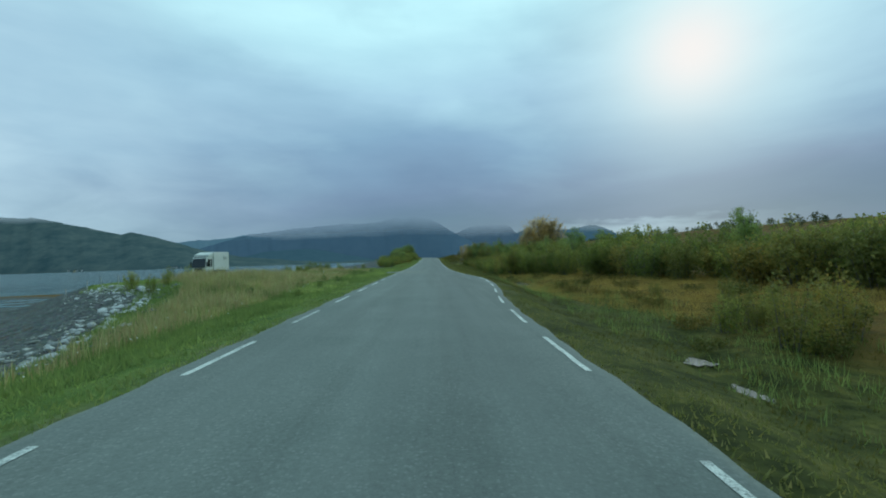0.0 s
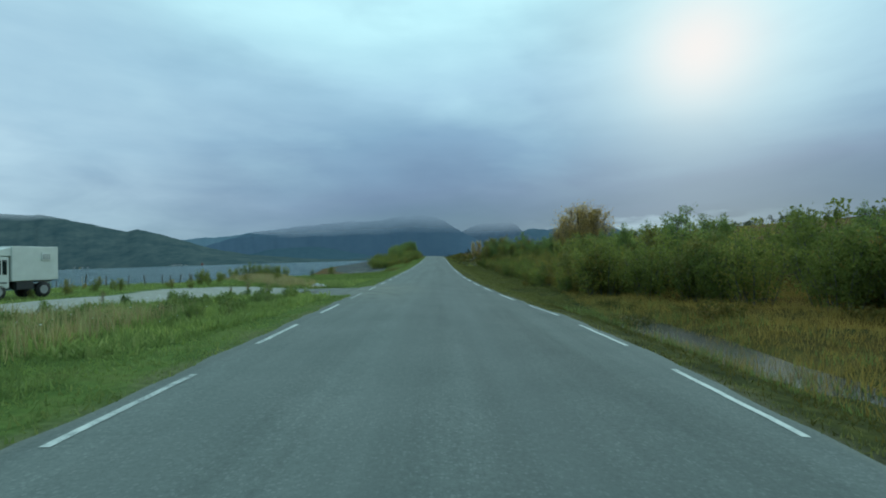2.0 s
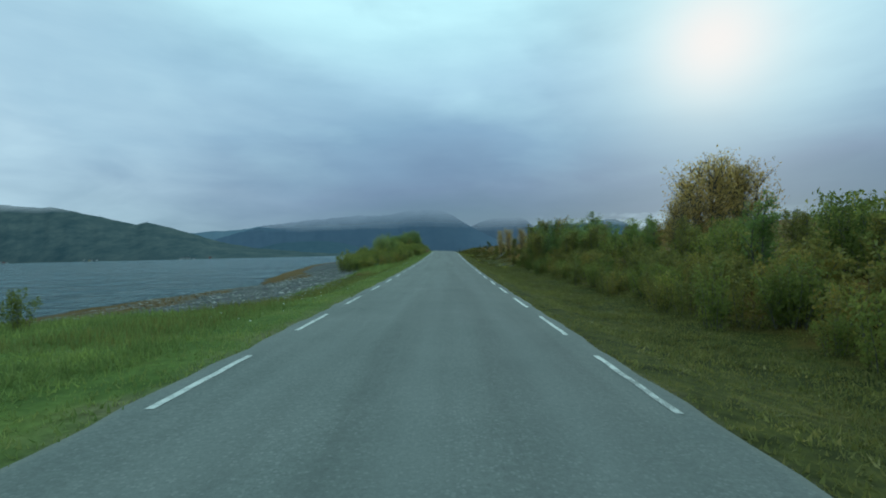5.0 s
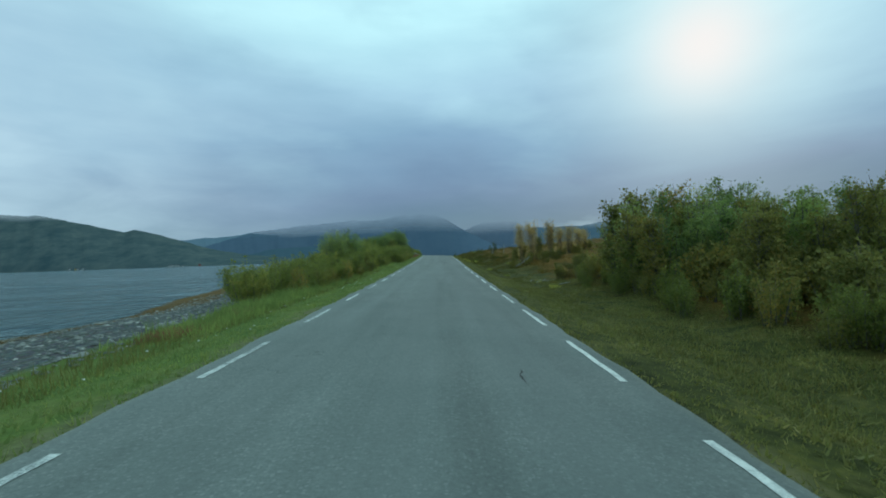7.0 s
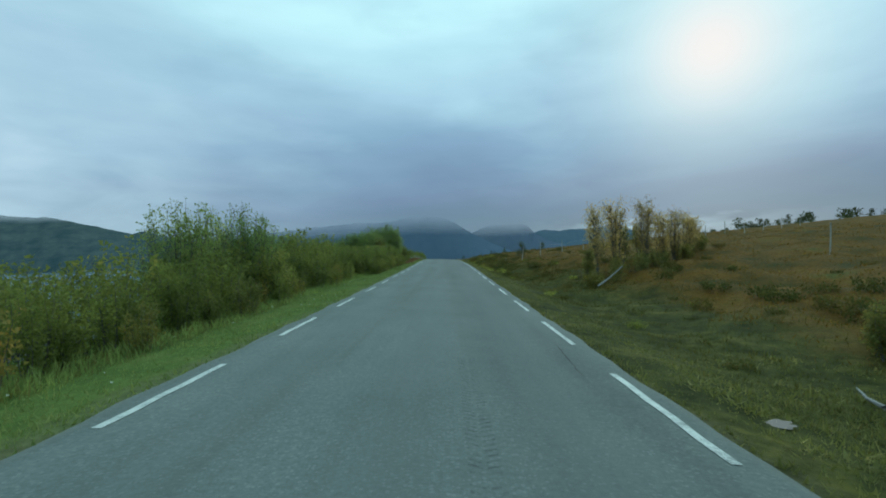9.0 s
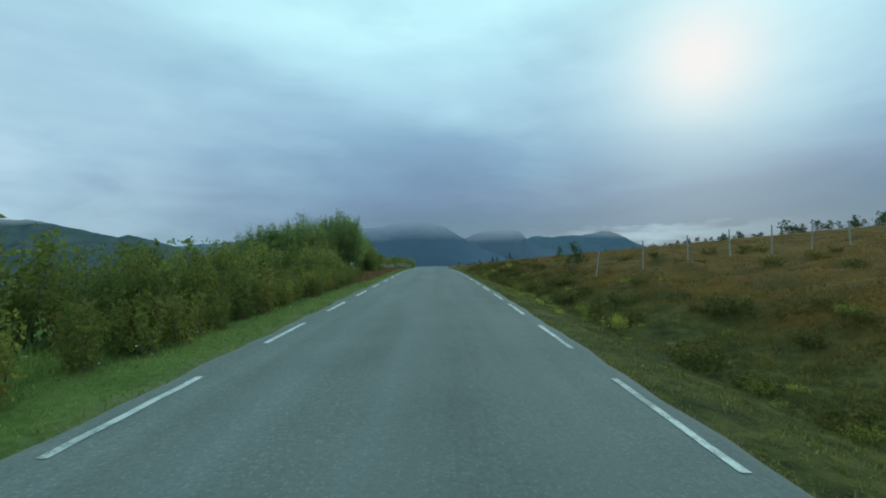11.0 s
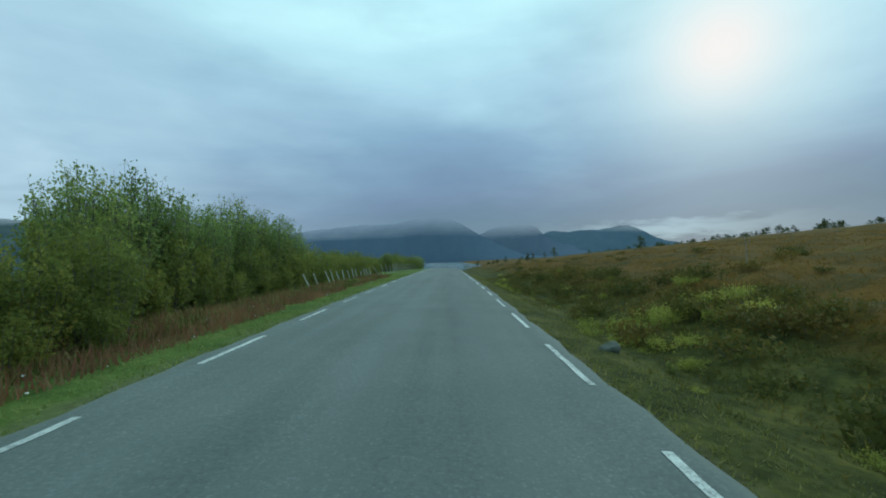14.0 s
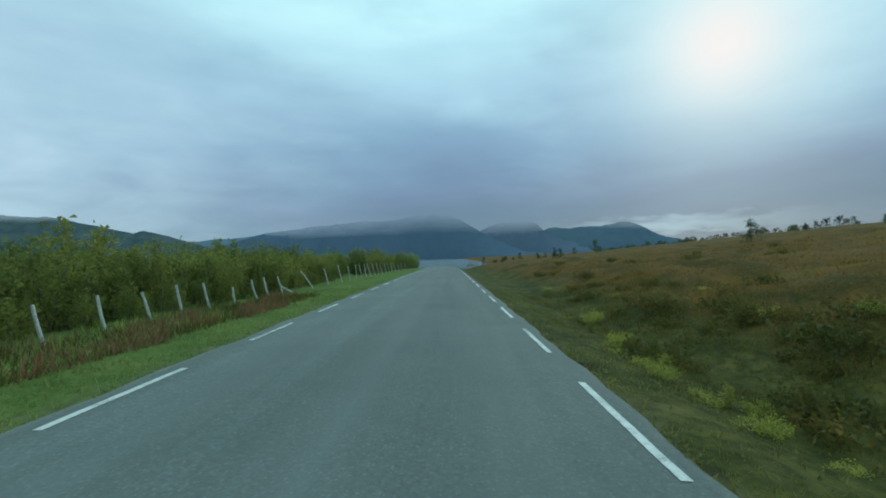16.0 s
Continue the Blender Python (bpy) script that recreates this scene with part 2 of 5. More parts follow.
def asphalt_material():
    m, nt, b = material("worn_asphalt")
    grain, patch, spk = noise_node(nt, 70, 3), noise_node(nt, 0.6, 5), noise_node(nt, 22, 8, rough=.75)
    col = ramp_node(nt, patch, [(.3, (.116, .136, .128)), (.7, (.148, .166, .156))])
    col = mixc(nt, col, ramp_node(nt, spk, [(.32, (.74, .74, .74)), (.5, (1, 1, 1)), (.72, (1.38, 1.38, 1.33))]), 0.75, "MULTIPLY")
    col = mixc(nt, col, ramp_node(nt, grain, [(.3, (.7, .7, .7)), (.7, (1.3, 1.3, 1.3))]), 0.35, "MULTIPLY")
    fleck = nt.nodes.new("ShaderNodeTexVoronoi"); fleck.inputs["Scale"].default_value = 30.0
    nt.links.new(nt.nodes.new("ShaderNodeNewGeometry").outputs["Position"], fleck.inputs["Vector"])
    pick = nt.nodes.new("ShaderNodeSeparateColor"); nt.links.new(fleck.outputs["Color"], pick.inputs[0])
    chip = calc(nt, "MULTIPLY", calc(nt, "GREATER_THAN", pick.outputs[0], 0.76), calc(nt, "LESS_THAN", fleck.outputs["Distance"], 0.42))
    col = mixc(nt, col, (.26, .28, .265), calc(nt, "MULTIPLY", chip, calc(nt, "MULTIPLY", patch, .62)))
    strip = nt.nodes.new("ShaderNodeMapping"); strip.inputs["Scale"].default_value = (1, .05, 1)
    nt.links.new(nt.nodes.new("ShaderNodeNewGeometry").outputs["Position"], strip.inputs[0])
    col = mixc(nt, col, ramp_node(nt, noise_node(nt, 1.7, 4, strip.outputs[0]), [(.35, (.84, .84, .84)), (.65, (1.12, 1.12, 1.12))]), 0.8, "MULTIPLY")
    # wheel tracks polished lighter, the strip between them darker
    track = attr(nt, "track")
    col = mixc(nt, col, (.158, .180, .170), calc(nt, "MULTIPLY", track, 0.35))
    # base tone across the road: lighter at the left, darkest right of the middle
    col = mixc(nt, col, ramp_node(nt, attr(nt, "lane"), [(0, (1.06, 1.06, 1.05)), (.45, (.97, .97, .97)), (.7, (.86, .86, .87)), (1, (.90, .90, .90))]), 1.0, "MULTIPLY")
    dust = calc(nt, "MULTIPLY", attr(nt, "dust"), calc(nt, "ADD", calc(nt, "MULTIPLY", noise_node(nt, 1.3, 6), 1.6), -0.25, True))
    col = mixc(nt, col, (.20, .205, .17), dust)
    col = mixc(nt, col, (.075, .082, .077), calc(nt, "MULTIPLY", attr(nt, "tyre"), calc(nt, "ADD", calc(nt, "MULTIPLY", noise_node(nt, 5, 5), 2.2), -.35, True)))
    # fine cracks
    vor = nt.nodes.new("ShaderNodeTexVoronoi"); vor.feature = "DISTANCE_TO_EDGE"; vor.inputs["Scale"].default_value = 0.8
    warp = nt.nodes.new("ShaderNodeVectorMath"); warp.operation = "ADD"
    geo = nt.nodes.new("ShaderNodeNewGeometry"); nz = nt.nodes.new("ShaderNodeTexNoise"); nz.inputs["Scale"].default_value = 3.0
    nt.links.new(geo.outputs["Position"], nz.inputs["Vector"])
    nt.links.new(geo.outputs["Position"], warp.inputs[0]); nt.links.new(nz.outputs["Color"], warp.inputs[1])
    nt.links.new(warp.outputs[0], vor.inputs["Vector"])
    crack = calc(nt, "LESS_THAN", vor.outputs["Distance"], 0.012)
    crack = calc(nt, "MULTIPLY", crack, calc(nt, "MULTIPLY", calc(nt, "SUBTRACT", noise_node(nt, 0.35, 3), 0.62), 8.0, True))
    col = mixc(nt, col, (.05, .055, .055), calc(nt, "MULTIPLY", crack, 0.7))
    nt.links.new(col, b.inputs["Base Color"])
    b.inputs["Roughness"].default_value = 0.85
    b.inputs["Specular IOR Level"].default_value = 0.22
    bump(nt, b, calc(nt, "ADD", grain, spk), 0.3, 0.008)
    return m


def paint_material():
    m, nt, b = material("worn_white_road_paint")
    w = calc(nt, "ADD", calc(nt, "ADD", calc(nt, "MULTIPLY", noise_node(nt, 5.3, 6, rough=.7), .55), calc(nt, "MULTIPLY", noise_node(nt, 60, 3), .45)), calc(nt, "MULTIPLY", calc(nt, "SUBTRACT", noise_node(nt, .21, 2), 0.5), 0.45))
    col = ramp_node(nt, w, [(.40, (.17, .19, .18)), (.47, (.40, .43, .41)), (.58, (.60, .62, .58))])
    nt.links.new(col, b.inputs["Base Color"])
    b.inputs["Roughness"].default_value = 0.7
    return m


def water_material(name, col, scale, rough, strength, spec=0.5):
    m, nt, b = material(name)
    b.inputs["Specular IOR Level"].default_value = spec
    b.inputs["Base Color"].default_value = (*col, 1)
    b.inputs["Roughness"].default_value = rough
    b.inputs["IOR"].default_value = 1.33
    mp = nt.nodes.new("ShaderNodeMapping"); mp.inputs["Scale"].default_value = (1, .35, 1); mp.inputs["Rotation"].default_value = (0, 0, .5)
    nt.links.new(nt.nodes.new("ShaderNodeNewGeometry").outputs["Position"], mp.inputs[0])
    height = calc(nt, "ADD", noise_node(nt, scale, 4, mp.outputs[0]), calc(nt, "MULTIPLY", noise_node(nt, scale * .16, 3, mp.outputs[0]), 2.5))
    if scale < 2:       # wind lanes: streaks of calm between ruffled water
        lane = nt.nodes.new("ShaderNodeMapping"); lane.inputs["Scale"].default_value = (.25, 1, 1); lane.inputs["Rotation"].default_value = (0, 0, .35)
        nt.links.new(nt.nodes.new("ShaderNodeNewGeometry").outputs["Position"], lane.inputs[0])
        height = calc(nt, "MULTIPLY", height, ramp_node(nt, noise_node(nt, .035, 4, lane.outputs[0]), [(.38, (.12, .12, .12)), (.56, (1.1, 1.1, 1.1))]))
    bump(nt, b, height, strength, 0.12 if scale > 2 else 7.0)
    return m


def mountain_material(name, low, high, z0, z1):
    """Far slope; haze is in its colour, and its top fades transparent for cloud."""
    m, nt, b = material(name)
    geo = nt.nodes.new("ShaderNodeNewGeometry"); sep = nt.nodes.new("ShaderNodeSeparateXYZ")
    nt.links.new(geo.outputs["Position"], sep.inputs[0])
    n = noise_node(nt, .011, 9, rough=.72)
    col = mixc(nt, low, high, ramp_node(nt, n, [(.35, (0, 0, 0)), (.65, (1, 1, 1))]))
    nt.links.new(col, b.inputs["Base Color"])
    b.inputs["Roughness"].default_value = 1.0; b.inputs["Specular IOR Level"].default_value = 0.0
    # the fade with height imitates low cloud; no cloud is modelled
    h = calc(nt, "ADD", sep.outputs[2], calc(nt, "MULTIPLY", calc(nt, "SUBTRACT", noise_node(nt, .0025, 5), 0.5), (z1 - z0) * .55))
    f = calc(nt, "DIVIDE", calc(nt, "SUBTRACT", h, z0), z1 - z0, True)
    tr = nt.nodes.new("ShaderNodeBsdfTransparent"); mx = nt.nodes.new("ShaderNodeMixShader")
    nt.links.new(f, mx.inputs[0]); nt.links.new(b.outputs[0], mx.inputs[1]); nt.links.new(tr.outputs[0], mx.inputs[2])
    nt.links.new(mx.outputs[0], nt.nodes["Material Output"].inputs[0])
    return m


M_GROUND, M_ASPHALT, M_PAINT = ground_material(), asphalt_material(), paint_material()
M_SEA = water_material("fjord_water", (.20, .30, .345), .9, .10, 1.0)
M_PUDDLE = water_material("rain_puddle_water", (.05, .06, .055), 3.0, .08, .04)
M_POOL = water_material("ditch_water", (.022, .03, .026), 3.0, .25, .06, .14)
M_ROCK = simple("grey_rock", [(.3, (.10, .105, .10)), (.5, (.22, .23, .22)), (.75, (.38, .39, .38))], 3.5, .9, bumpy=.6)
M_PALEROCK = simple("pale_rock", [(.3, (.28, .28, .27)), (.55, (.46, .47, .46)), (.75, (.62, .63, .62))], 3.0, .9, bumpy=.6)
M_BARK = simple("grey_brown_bark", [(.3, (.07, .062, .05)), (.7, (.17, .155, .13))], 14, .9, bumpy=.7)
M_POST = simple("weathered_grey_post_wood", [(.3, (.32, .32, .28)), (.7, (.58, .57, .52))], 18, .85, bumpy=.5)
M_DEADWOOD = simple("bleached_dead_wood", [(.3, (.16, .155, .14)), (.7, (.36, .35, .33))], 20, .85, bumpy=.6)
M_WILLOW = leaf_material("willow_leaves", [(0, (.105, .134, .038)), (.45, (.178, .208, .053)), (.8, (.255, .268, .067)), (1, (.41, .32, .082))], through=.6)
M_GREEN = leaf_material("green_birch_leaves", [(0, (.130, .190, .064)), (.5, (.200, .275, .084)), (.85, (.285, .345, .105)), (1, (.40, .38, .12))], through=.6)
M_OLIVE = leaf_material("turning_leaves", [(0, (.125, .14, .042)), (.4, (.205, .20, .056)), (.75, (.28, .225, .060)), (1, (.40, .245, .055))], through=.5)
M_ORANGE = leaf_material("autumn_birch_leaves", [(0, (.33, .235, .09)), (.5, (.51, .36, .135)), (1, (.68, .49, .19))], through=.85)
M_PINE = leaf_material("pine_needles", [(0, (.045, .062, .026)), (1, (.105, .125, .05))], through=.3)
M_YELLOW = leaf_material("yellow_shrub_leaves", [(0, (.15, .17, .036)), (.5, (.30, .315, .064)), (1, (.50, .46, .11))])
M_HEATH = leaf_material("heath_leaves", [(0, (.058, .064, .019)), (.4, (.100, .104, .027)), (.75, (.17, .125, .034)), (1, (.23, .14, .04))])
M_RED = leaf_material("red_herb_leaves", [(0, (.15, .070, .046)), (.45, (.255, .105, .066)), (.8, (.25, .165, .085)), (1, (.22, .2, .08))])
M_GRASS = leaf_material("green_grass", [(0, (.110, .158, .050)), (.5, (.175, .236, .072)), (.85, (.250, .288, .094)), (1, (.35, .33, .14))], through=.5)
M_BANK = leaf_material("mossy_bank_grass", [(0, (.055, .058, .016)), (.4, (.092, .092, .024)), (.8, (.145, .122, .036)), (1, (.23, .165, .052))], through=.45)
M_EDGE = leaf_material("yellowish_verge_grass", [(0, (.092, .104, .031)), (.5, (.148, .158, .046)), (.85, (.205, .194, .064)), (1, (.32, .275, .105))], through=.45)
M_MOSSROCK = simple("mossy_grey_rock", [(.3, (.03, .04, .022)), (.5, (.075, .088, .066)), (.75, (.14, .15, .135))], 5.0, .95, bumpy=.6)
M_DRY = leaf_material("dry_grass", [(0, (.28, .30, .12)), (.5, (.42, .40, .19)), (1, (.55, .50, .28))], through=.55)
M_MOOR = leaf_material("moor_grass_and_heath", [(0, (.090, .066, .018)), (.35, (.155, .097, .023)), (.65, (.230, .120, .026)), (.85, (.250, .158, .034)), (1, (.165, .155, .036))], through=.45)
M_SEDGE = leaf_material("brown_sedge", [(0, (.20, .14, .04)), (.5, (.34, .225, .06)), (1, (.42, .31, .095))], through=.45)
M_HERB = leaf_material("leafy_herbs", [(0, (.17, .235, .068)), (.6, (.27, .345, .105)), (1, (.40, .42, .16))], through=.55)
M_SEED = leaf_material("seeding_grass", [(0, (.20, .16, .08)), (.5, (.33, .25, .125)), (1, (.42, .34, .18))], through=.55)
M_CRACK = simple("dark_open_crack", [(.3, (.018, .02, .02)), (.7, (.05, .052, .05))], 20, .95)
M_WEED = leaf_material("bladderwrack", [(0, (.06, .042, .016)), (.5, (.15, .088, .028)), (1, (.22, .14, .045))], rough=.45, through=.15)
def mark_material():
    m, nt, b = material("muddy_tyre_mark")
    b.inputs["Base Color"].default_value = (.082, .092, .085, 1)
    b.inputs["Roughness"].default_value = .9
    nt.links.new(calc(nt, "MULTIPLY", calc(nt, "SUBTRACT", noise_node(nt, 6, 6, rough=.7), .40), 1.3, True), b.inputs["Alpha"])
    return m


M_MARK = mark_material()
M_FLOWER = simple("white_flower", [(.3, (.7, .7, .66)), (.7, (.85, .85, .8))], 8)
# blue-grey base colours carry the distance haze; the two heights bound the cloud fade
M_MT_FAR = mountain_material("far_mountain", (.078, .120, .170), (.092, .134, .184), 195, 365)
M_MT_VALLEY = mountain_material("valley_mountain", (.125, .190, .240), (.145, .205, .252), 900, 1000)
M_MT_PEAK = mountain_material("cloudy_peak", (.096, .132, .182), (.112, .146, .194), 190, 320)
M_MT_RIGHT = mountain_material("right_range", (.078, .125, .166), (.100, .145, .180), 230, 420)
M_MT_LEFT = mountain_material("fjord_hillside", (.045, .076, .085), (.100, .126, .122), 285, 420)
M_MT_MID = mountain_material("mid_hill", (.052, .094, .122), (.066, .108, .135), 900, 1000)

# ================= the land =================
SEA_Z = -2.0
rng = np.random.default_rng(7)


def step(a, b, v):
    k = np.clip((v - a) / (b - a), 0, 1)
    return k * k * (3 - 2 * k)


def right_line(y):
    """Offset of the right edge line: the road is wider at the passing place."""
    return np.interp(y, [-50, 10, 14, 17, 21, 26, 30, 34, 37, 41, 47, 56, 165, 178, 190, 300], [2.40, 2.41, 2.55, 2.8, 3.27, 3.65, 3.78, 3.65, 3.25, 2.92, 2.6, 2.38, 2.39, 2.46, 2.46, 2.45])


def left_edge(y):
    return -2.84 + 0.025 * np.sin(y * 1.7) + 0.025 * np.sin(y * 4.1 + 1)


def right_edge(y):
    return right_line(y) + 0.26 + 0.025 * np.sin(y * 1.3 + 2) + 0.025 * np.sin(y * 3.7)


def hummock(d, y):
    return (np.sin(d * .9 + 1.3 * np.sin(y * .37)) * np.sin(y * .83 + 1.1 * np.sin(d * .51)) + .5 * np.sin(d * 2.3 + y * 1.1) * np.sin(y * 2.1 - d * .7))


def shore_top(y):
    """Width of the grassy land left of the asphalt."""
    return np.interp(y, [-50, 0, 9, 20, 40, 55, 62, 70, 100, 112, 125, 160, 260], [2.4, 2.8, 4.2, 9, 27, 31, 16, 3.6, 4.0, 6, 10, 15, 24])


def shore_width(y):
    return np.interp(y, [-50, 55, 70, 90, 98, 106, 125, 160, 260], [7, 7, 21, 22, 19.6, 16, 17, 20, 30])


def land(d, y):
    """Height of the ground at offset d from the road's middle and y along it."""
    d, y = np.asarray(d, float), np.asarray(y, float)
    zr = road_z(y)
    e = left_edge(y) - d
    eb, wide = shore_top(y), shore_width(y)
    meadow = step(16, 26, y) * (1 - step(56, 66, y))
    rim = -.5 + .62 * meadow
    inner = np.interp(e / eb, [0, .12, .5, 1], [0, -.08, -.5, -1]) * -rim
    foot = SEA_Z + np.where(y < 66, .22, -.15) - zr
    k = np.clip((e - eb) / wide, 0, 1)
    left = np.where(e < eb, inner, rim + (foot - rim) * k) - np.clip(e - eb - wide, 0, 500) * np.where(y < 66, .006, .05)
    r = d - right_edge(y)
    ra = np.interp(r, [0, .8, 2, 3.5, 5, 15, 30, 100, 160, 400, 2500], [0, -.08, -.45, -.58, -.48, -.3, .35, 6.0, 8, 5, -6])
    rb = np.interp(r, [0, 1, 2, 3, 5, 10, 30, 100, 160, 400, 2500], [0, -.10, -.35, -.46, -.42, .0, 1.45, 6.5, 9, 6, -6])
    rc = np.interp(r, [0, .8, 1.6, 2.5, 3.6, 5, 7.5, 12, 30, 100, 160, 400, 2500], [0, -.08, -.30, -.38, -.14, .22, .68, 1.08, 2.4, 7.2, 10, 6, -6])
    w1, w2 = step(40, 56, y), step(112, 134, y)
    right = ra * (1 - w1) + (rb * (1 - w2) + rc * w2) * w1
    off = np.where(e > 0, left, np.where(r > 0, right, -.03))
    z = zr + crown(d) + off
    rough = step(1.0, 6.0, np.maximum(e, r))
    calm = np.clip(1 - gravel(d, y) * 1.2, 0, 1)
    z = z + rough * calm * .10 * hummock(d, y) * np.where(e > 0, .6, 1.2 + 1.2 * step(98, 120, y))
    z = z - .26 * np.exp(-((d - 6.7) / 1.15) ** 2 - ((y - 33.2) / 6.0) ** 2)      # the flooded hollow
    z = z - .16 * np.exp(-((d - 5.45) / .55) ** 2 - ((y - 7.6) / 2.4) ** 2) - .07 * np.exp(-((d - 3.6) / .42) ** 2 - ((y - 102.1) / .5) ** 2)      # wet ditch bottoms
    z = z + .56 * np.exp(-((d + 10.8) / 3.6) ** 2 - ((y - 22.0) / 7.5) ** 2) * step(4.2, 7.0, -d)      # low swell of the meadow
    z = z - .28 * step(15, 21, -d) * step(26, 36, y) * (1 - step(56, 64, y))      # lower ground round the parked truck
    far = step(240, 700, y)
    return z - far * np.where(d > 20, 2.0, 8.0)


def gravel(d, y):
    """1 on the lay-by's gravel, 0 off it."""
    a = step(38.2, 40.2, y + .35 * np.clip(-d - 3, 0, 3)) * (1 - step(42.4, 43.8, y - .06 * np.clip(-d - 3, 0, 12))) * (d < -2.6) * (d > -9)
    c, s = np.cos(.75), np.sin(.75)
    u, v = (d + 13.5) * c + (y - 37.5) * s, -(d + 13.5) * s + (y - 37.5) * c
    b = 1 - step(.75, 1.1, np.sqrt((u / 10.0) ** 2 + (v / 4.6) ** 2))
    far_side = np.interp(d, [-15, -10, -8, -6.7, -5], [47.2, 46.3, 45.0, 43.6, 42.6])
    near_side = np.interp(d, [-15, -10.8, -8.2, -6.8, -5], [36, 37.2, 38.0, 39.3, 40.4])
    c2 = step(-.5, .5, far_side - y) * step(-.5, .5, y - near_side) * step(-14.8, -13.6, d) * (d < -3.5)
    return np.maximum(np.maximum(a, b), c2)


def mesh_from(name, verts, faces, mat=None, smooth=True):
    me = bpy.data.meshes.new(name)
    verts = np.asarray(verts, np.float32)
    faces = np.asarray(faces, np.int32)
    k = faces.shape[1]
    me.vertices.add(len(verts)); me.vertices.foreach_set("co", verts.ravel())
    me.loops.add(faces.size); me.loops.foreach_set("vertex_index", faces.ravel())
    me.polygons.add(len(faces)); me.polygons.foreach_set("loop_start", np.arange(0, faces.size, k, dtype=np.int32))
    me.update(calc_edges=True)
    if smooth:
        me.polygons.foreach_set("use_smooth", np.ones(len(faces), bool))
    if mat:
        me.materials.append(mat)
    return me


def grid_faces(nr, nc):
    i = np.arange((nr - 1) * (nc - 1))
    a = (i // (nc - 1)) * nc + i % (nc - 1)
    return np.stack([a, a + 1, a + nc + 1, a + nc], 1)


def put_attr(me, name, values):
    me.attributes.new(name, "FLOAT", "POINT").data.foreach_set("value", np.asarray(values, np.float32).ravel())


def build_ground():
    ys = np.concatenate([np.arange(-400, -60, 40), np.arange(-60, 0, 4), np.arange(0, 232, .8), np.arange(232, 300, 4), np.arange(300, 700, 40), np.arange(700, 4201, 350)])
    ds = np.concatenate([[-4000, -1500, -700, -400, -250, -170], np.arange(-120, -44, 8), np.arange(-44, -34, 2), np.arange(-34, -16, 1), np.arange(-16, 16, .5), np.arange(16, 50, 2), np.arange(50, 170, 10), [200, 260, 400, 700, 1200, 2500]])
    Y, D = np.meshgrid(ys, ds, indexing="ij")
    Z = land(D, Y)
    me = mesh_from("ground", np.stack([road_x(Y) + D, Y, Z], -1).reshape(-1, 3), grid_faces(len(ys), len(ds)), M_GROUND)
    e = -3 - D
    put_attr(me, "gravel", gravel(D, Y))
    put_attr(me, "mouth", step(-8.0, -5.0, D) * (D < 0))
    out = (e - shore_top(Y)) / shore_width(Y)
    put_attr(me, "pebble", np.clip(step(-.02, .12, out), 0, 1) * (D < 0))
    put_attr(me, "weed", (D < 0) * step(SEA_Z + 1.35, SEA_Z + .95, Z) * (1 - step(SEA_Z + .16, SEA_Z + .02, Z)) * (.35 + .6 * step(48, 66, Y)))
    gap = np.minimum(np.abs(left_edge(Y) - D), np.abs(D - right_edge(Y)))
    put_attr(me, "dirt", np.where((D < left_edge(Y)) | (D > right_edge(Y)), 1 - step(.0, .42, gap), 1) * .58)
    put_attr(me, "bank", np.where(D > 0, 1.0, 0.0))
    put_attr(me, "moor", np.where(D > 0, np.where(Y < 100, step(3.5, 7.5, D - 2.7) * .75, np.where(Y < 126, step(3.0, 9.0, D - 2.7), step(2.4, 6.8, D - 2.7))), 0))
    ob = new("ground", me)
    tagged(ob, "uneven turf, brown moor and pebble shore beside the road", "ground", kind="structure")


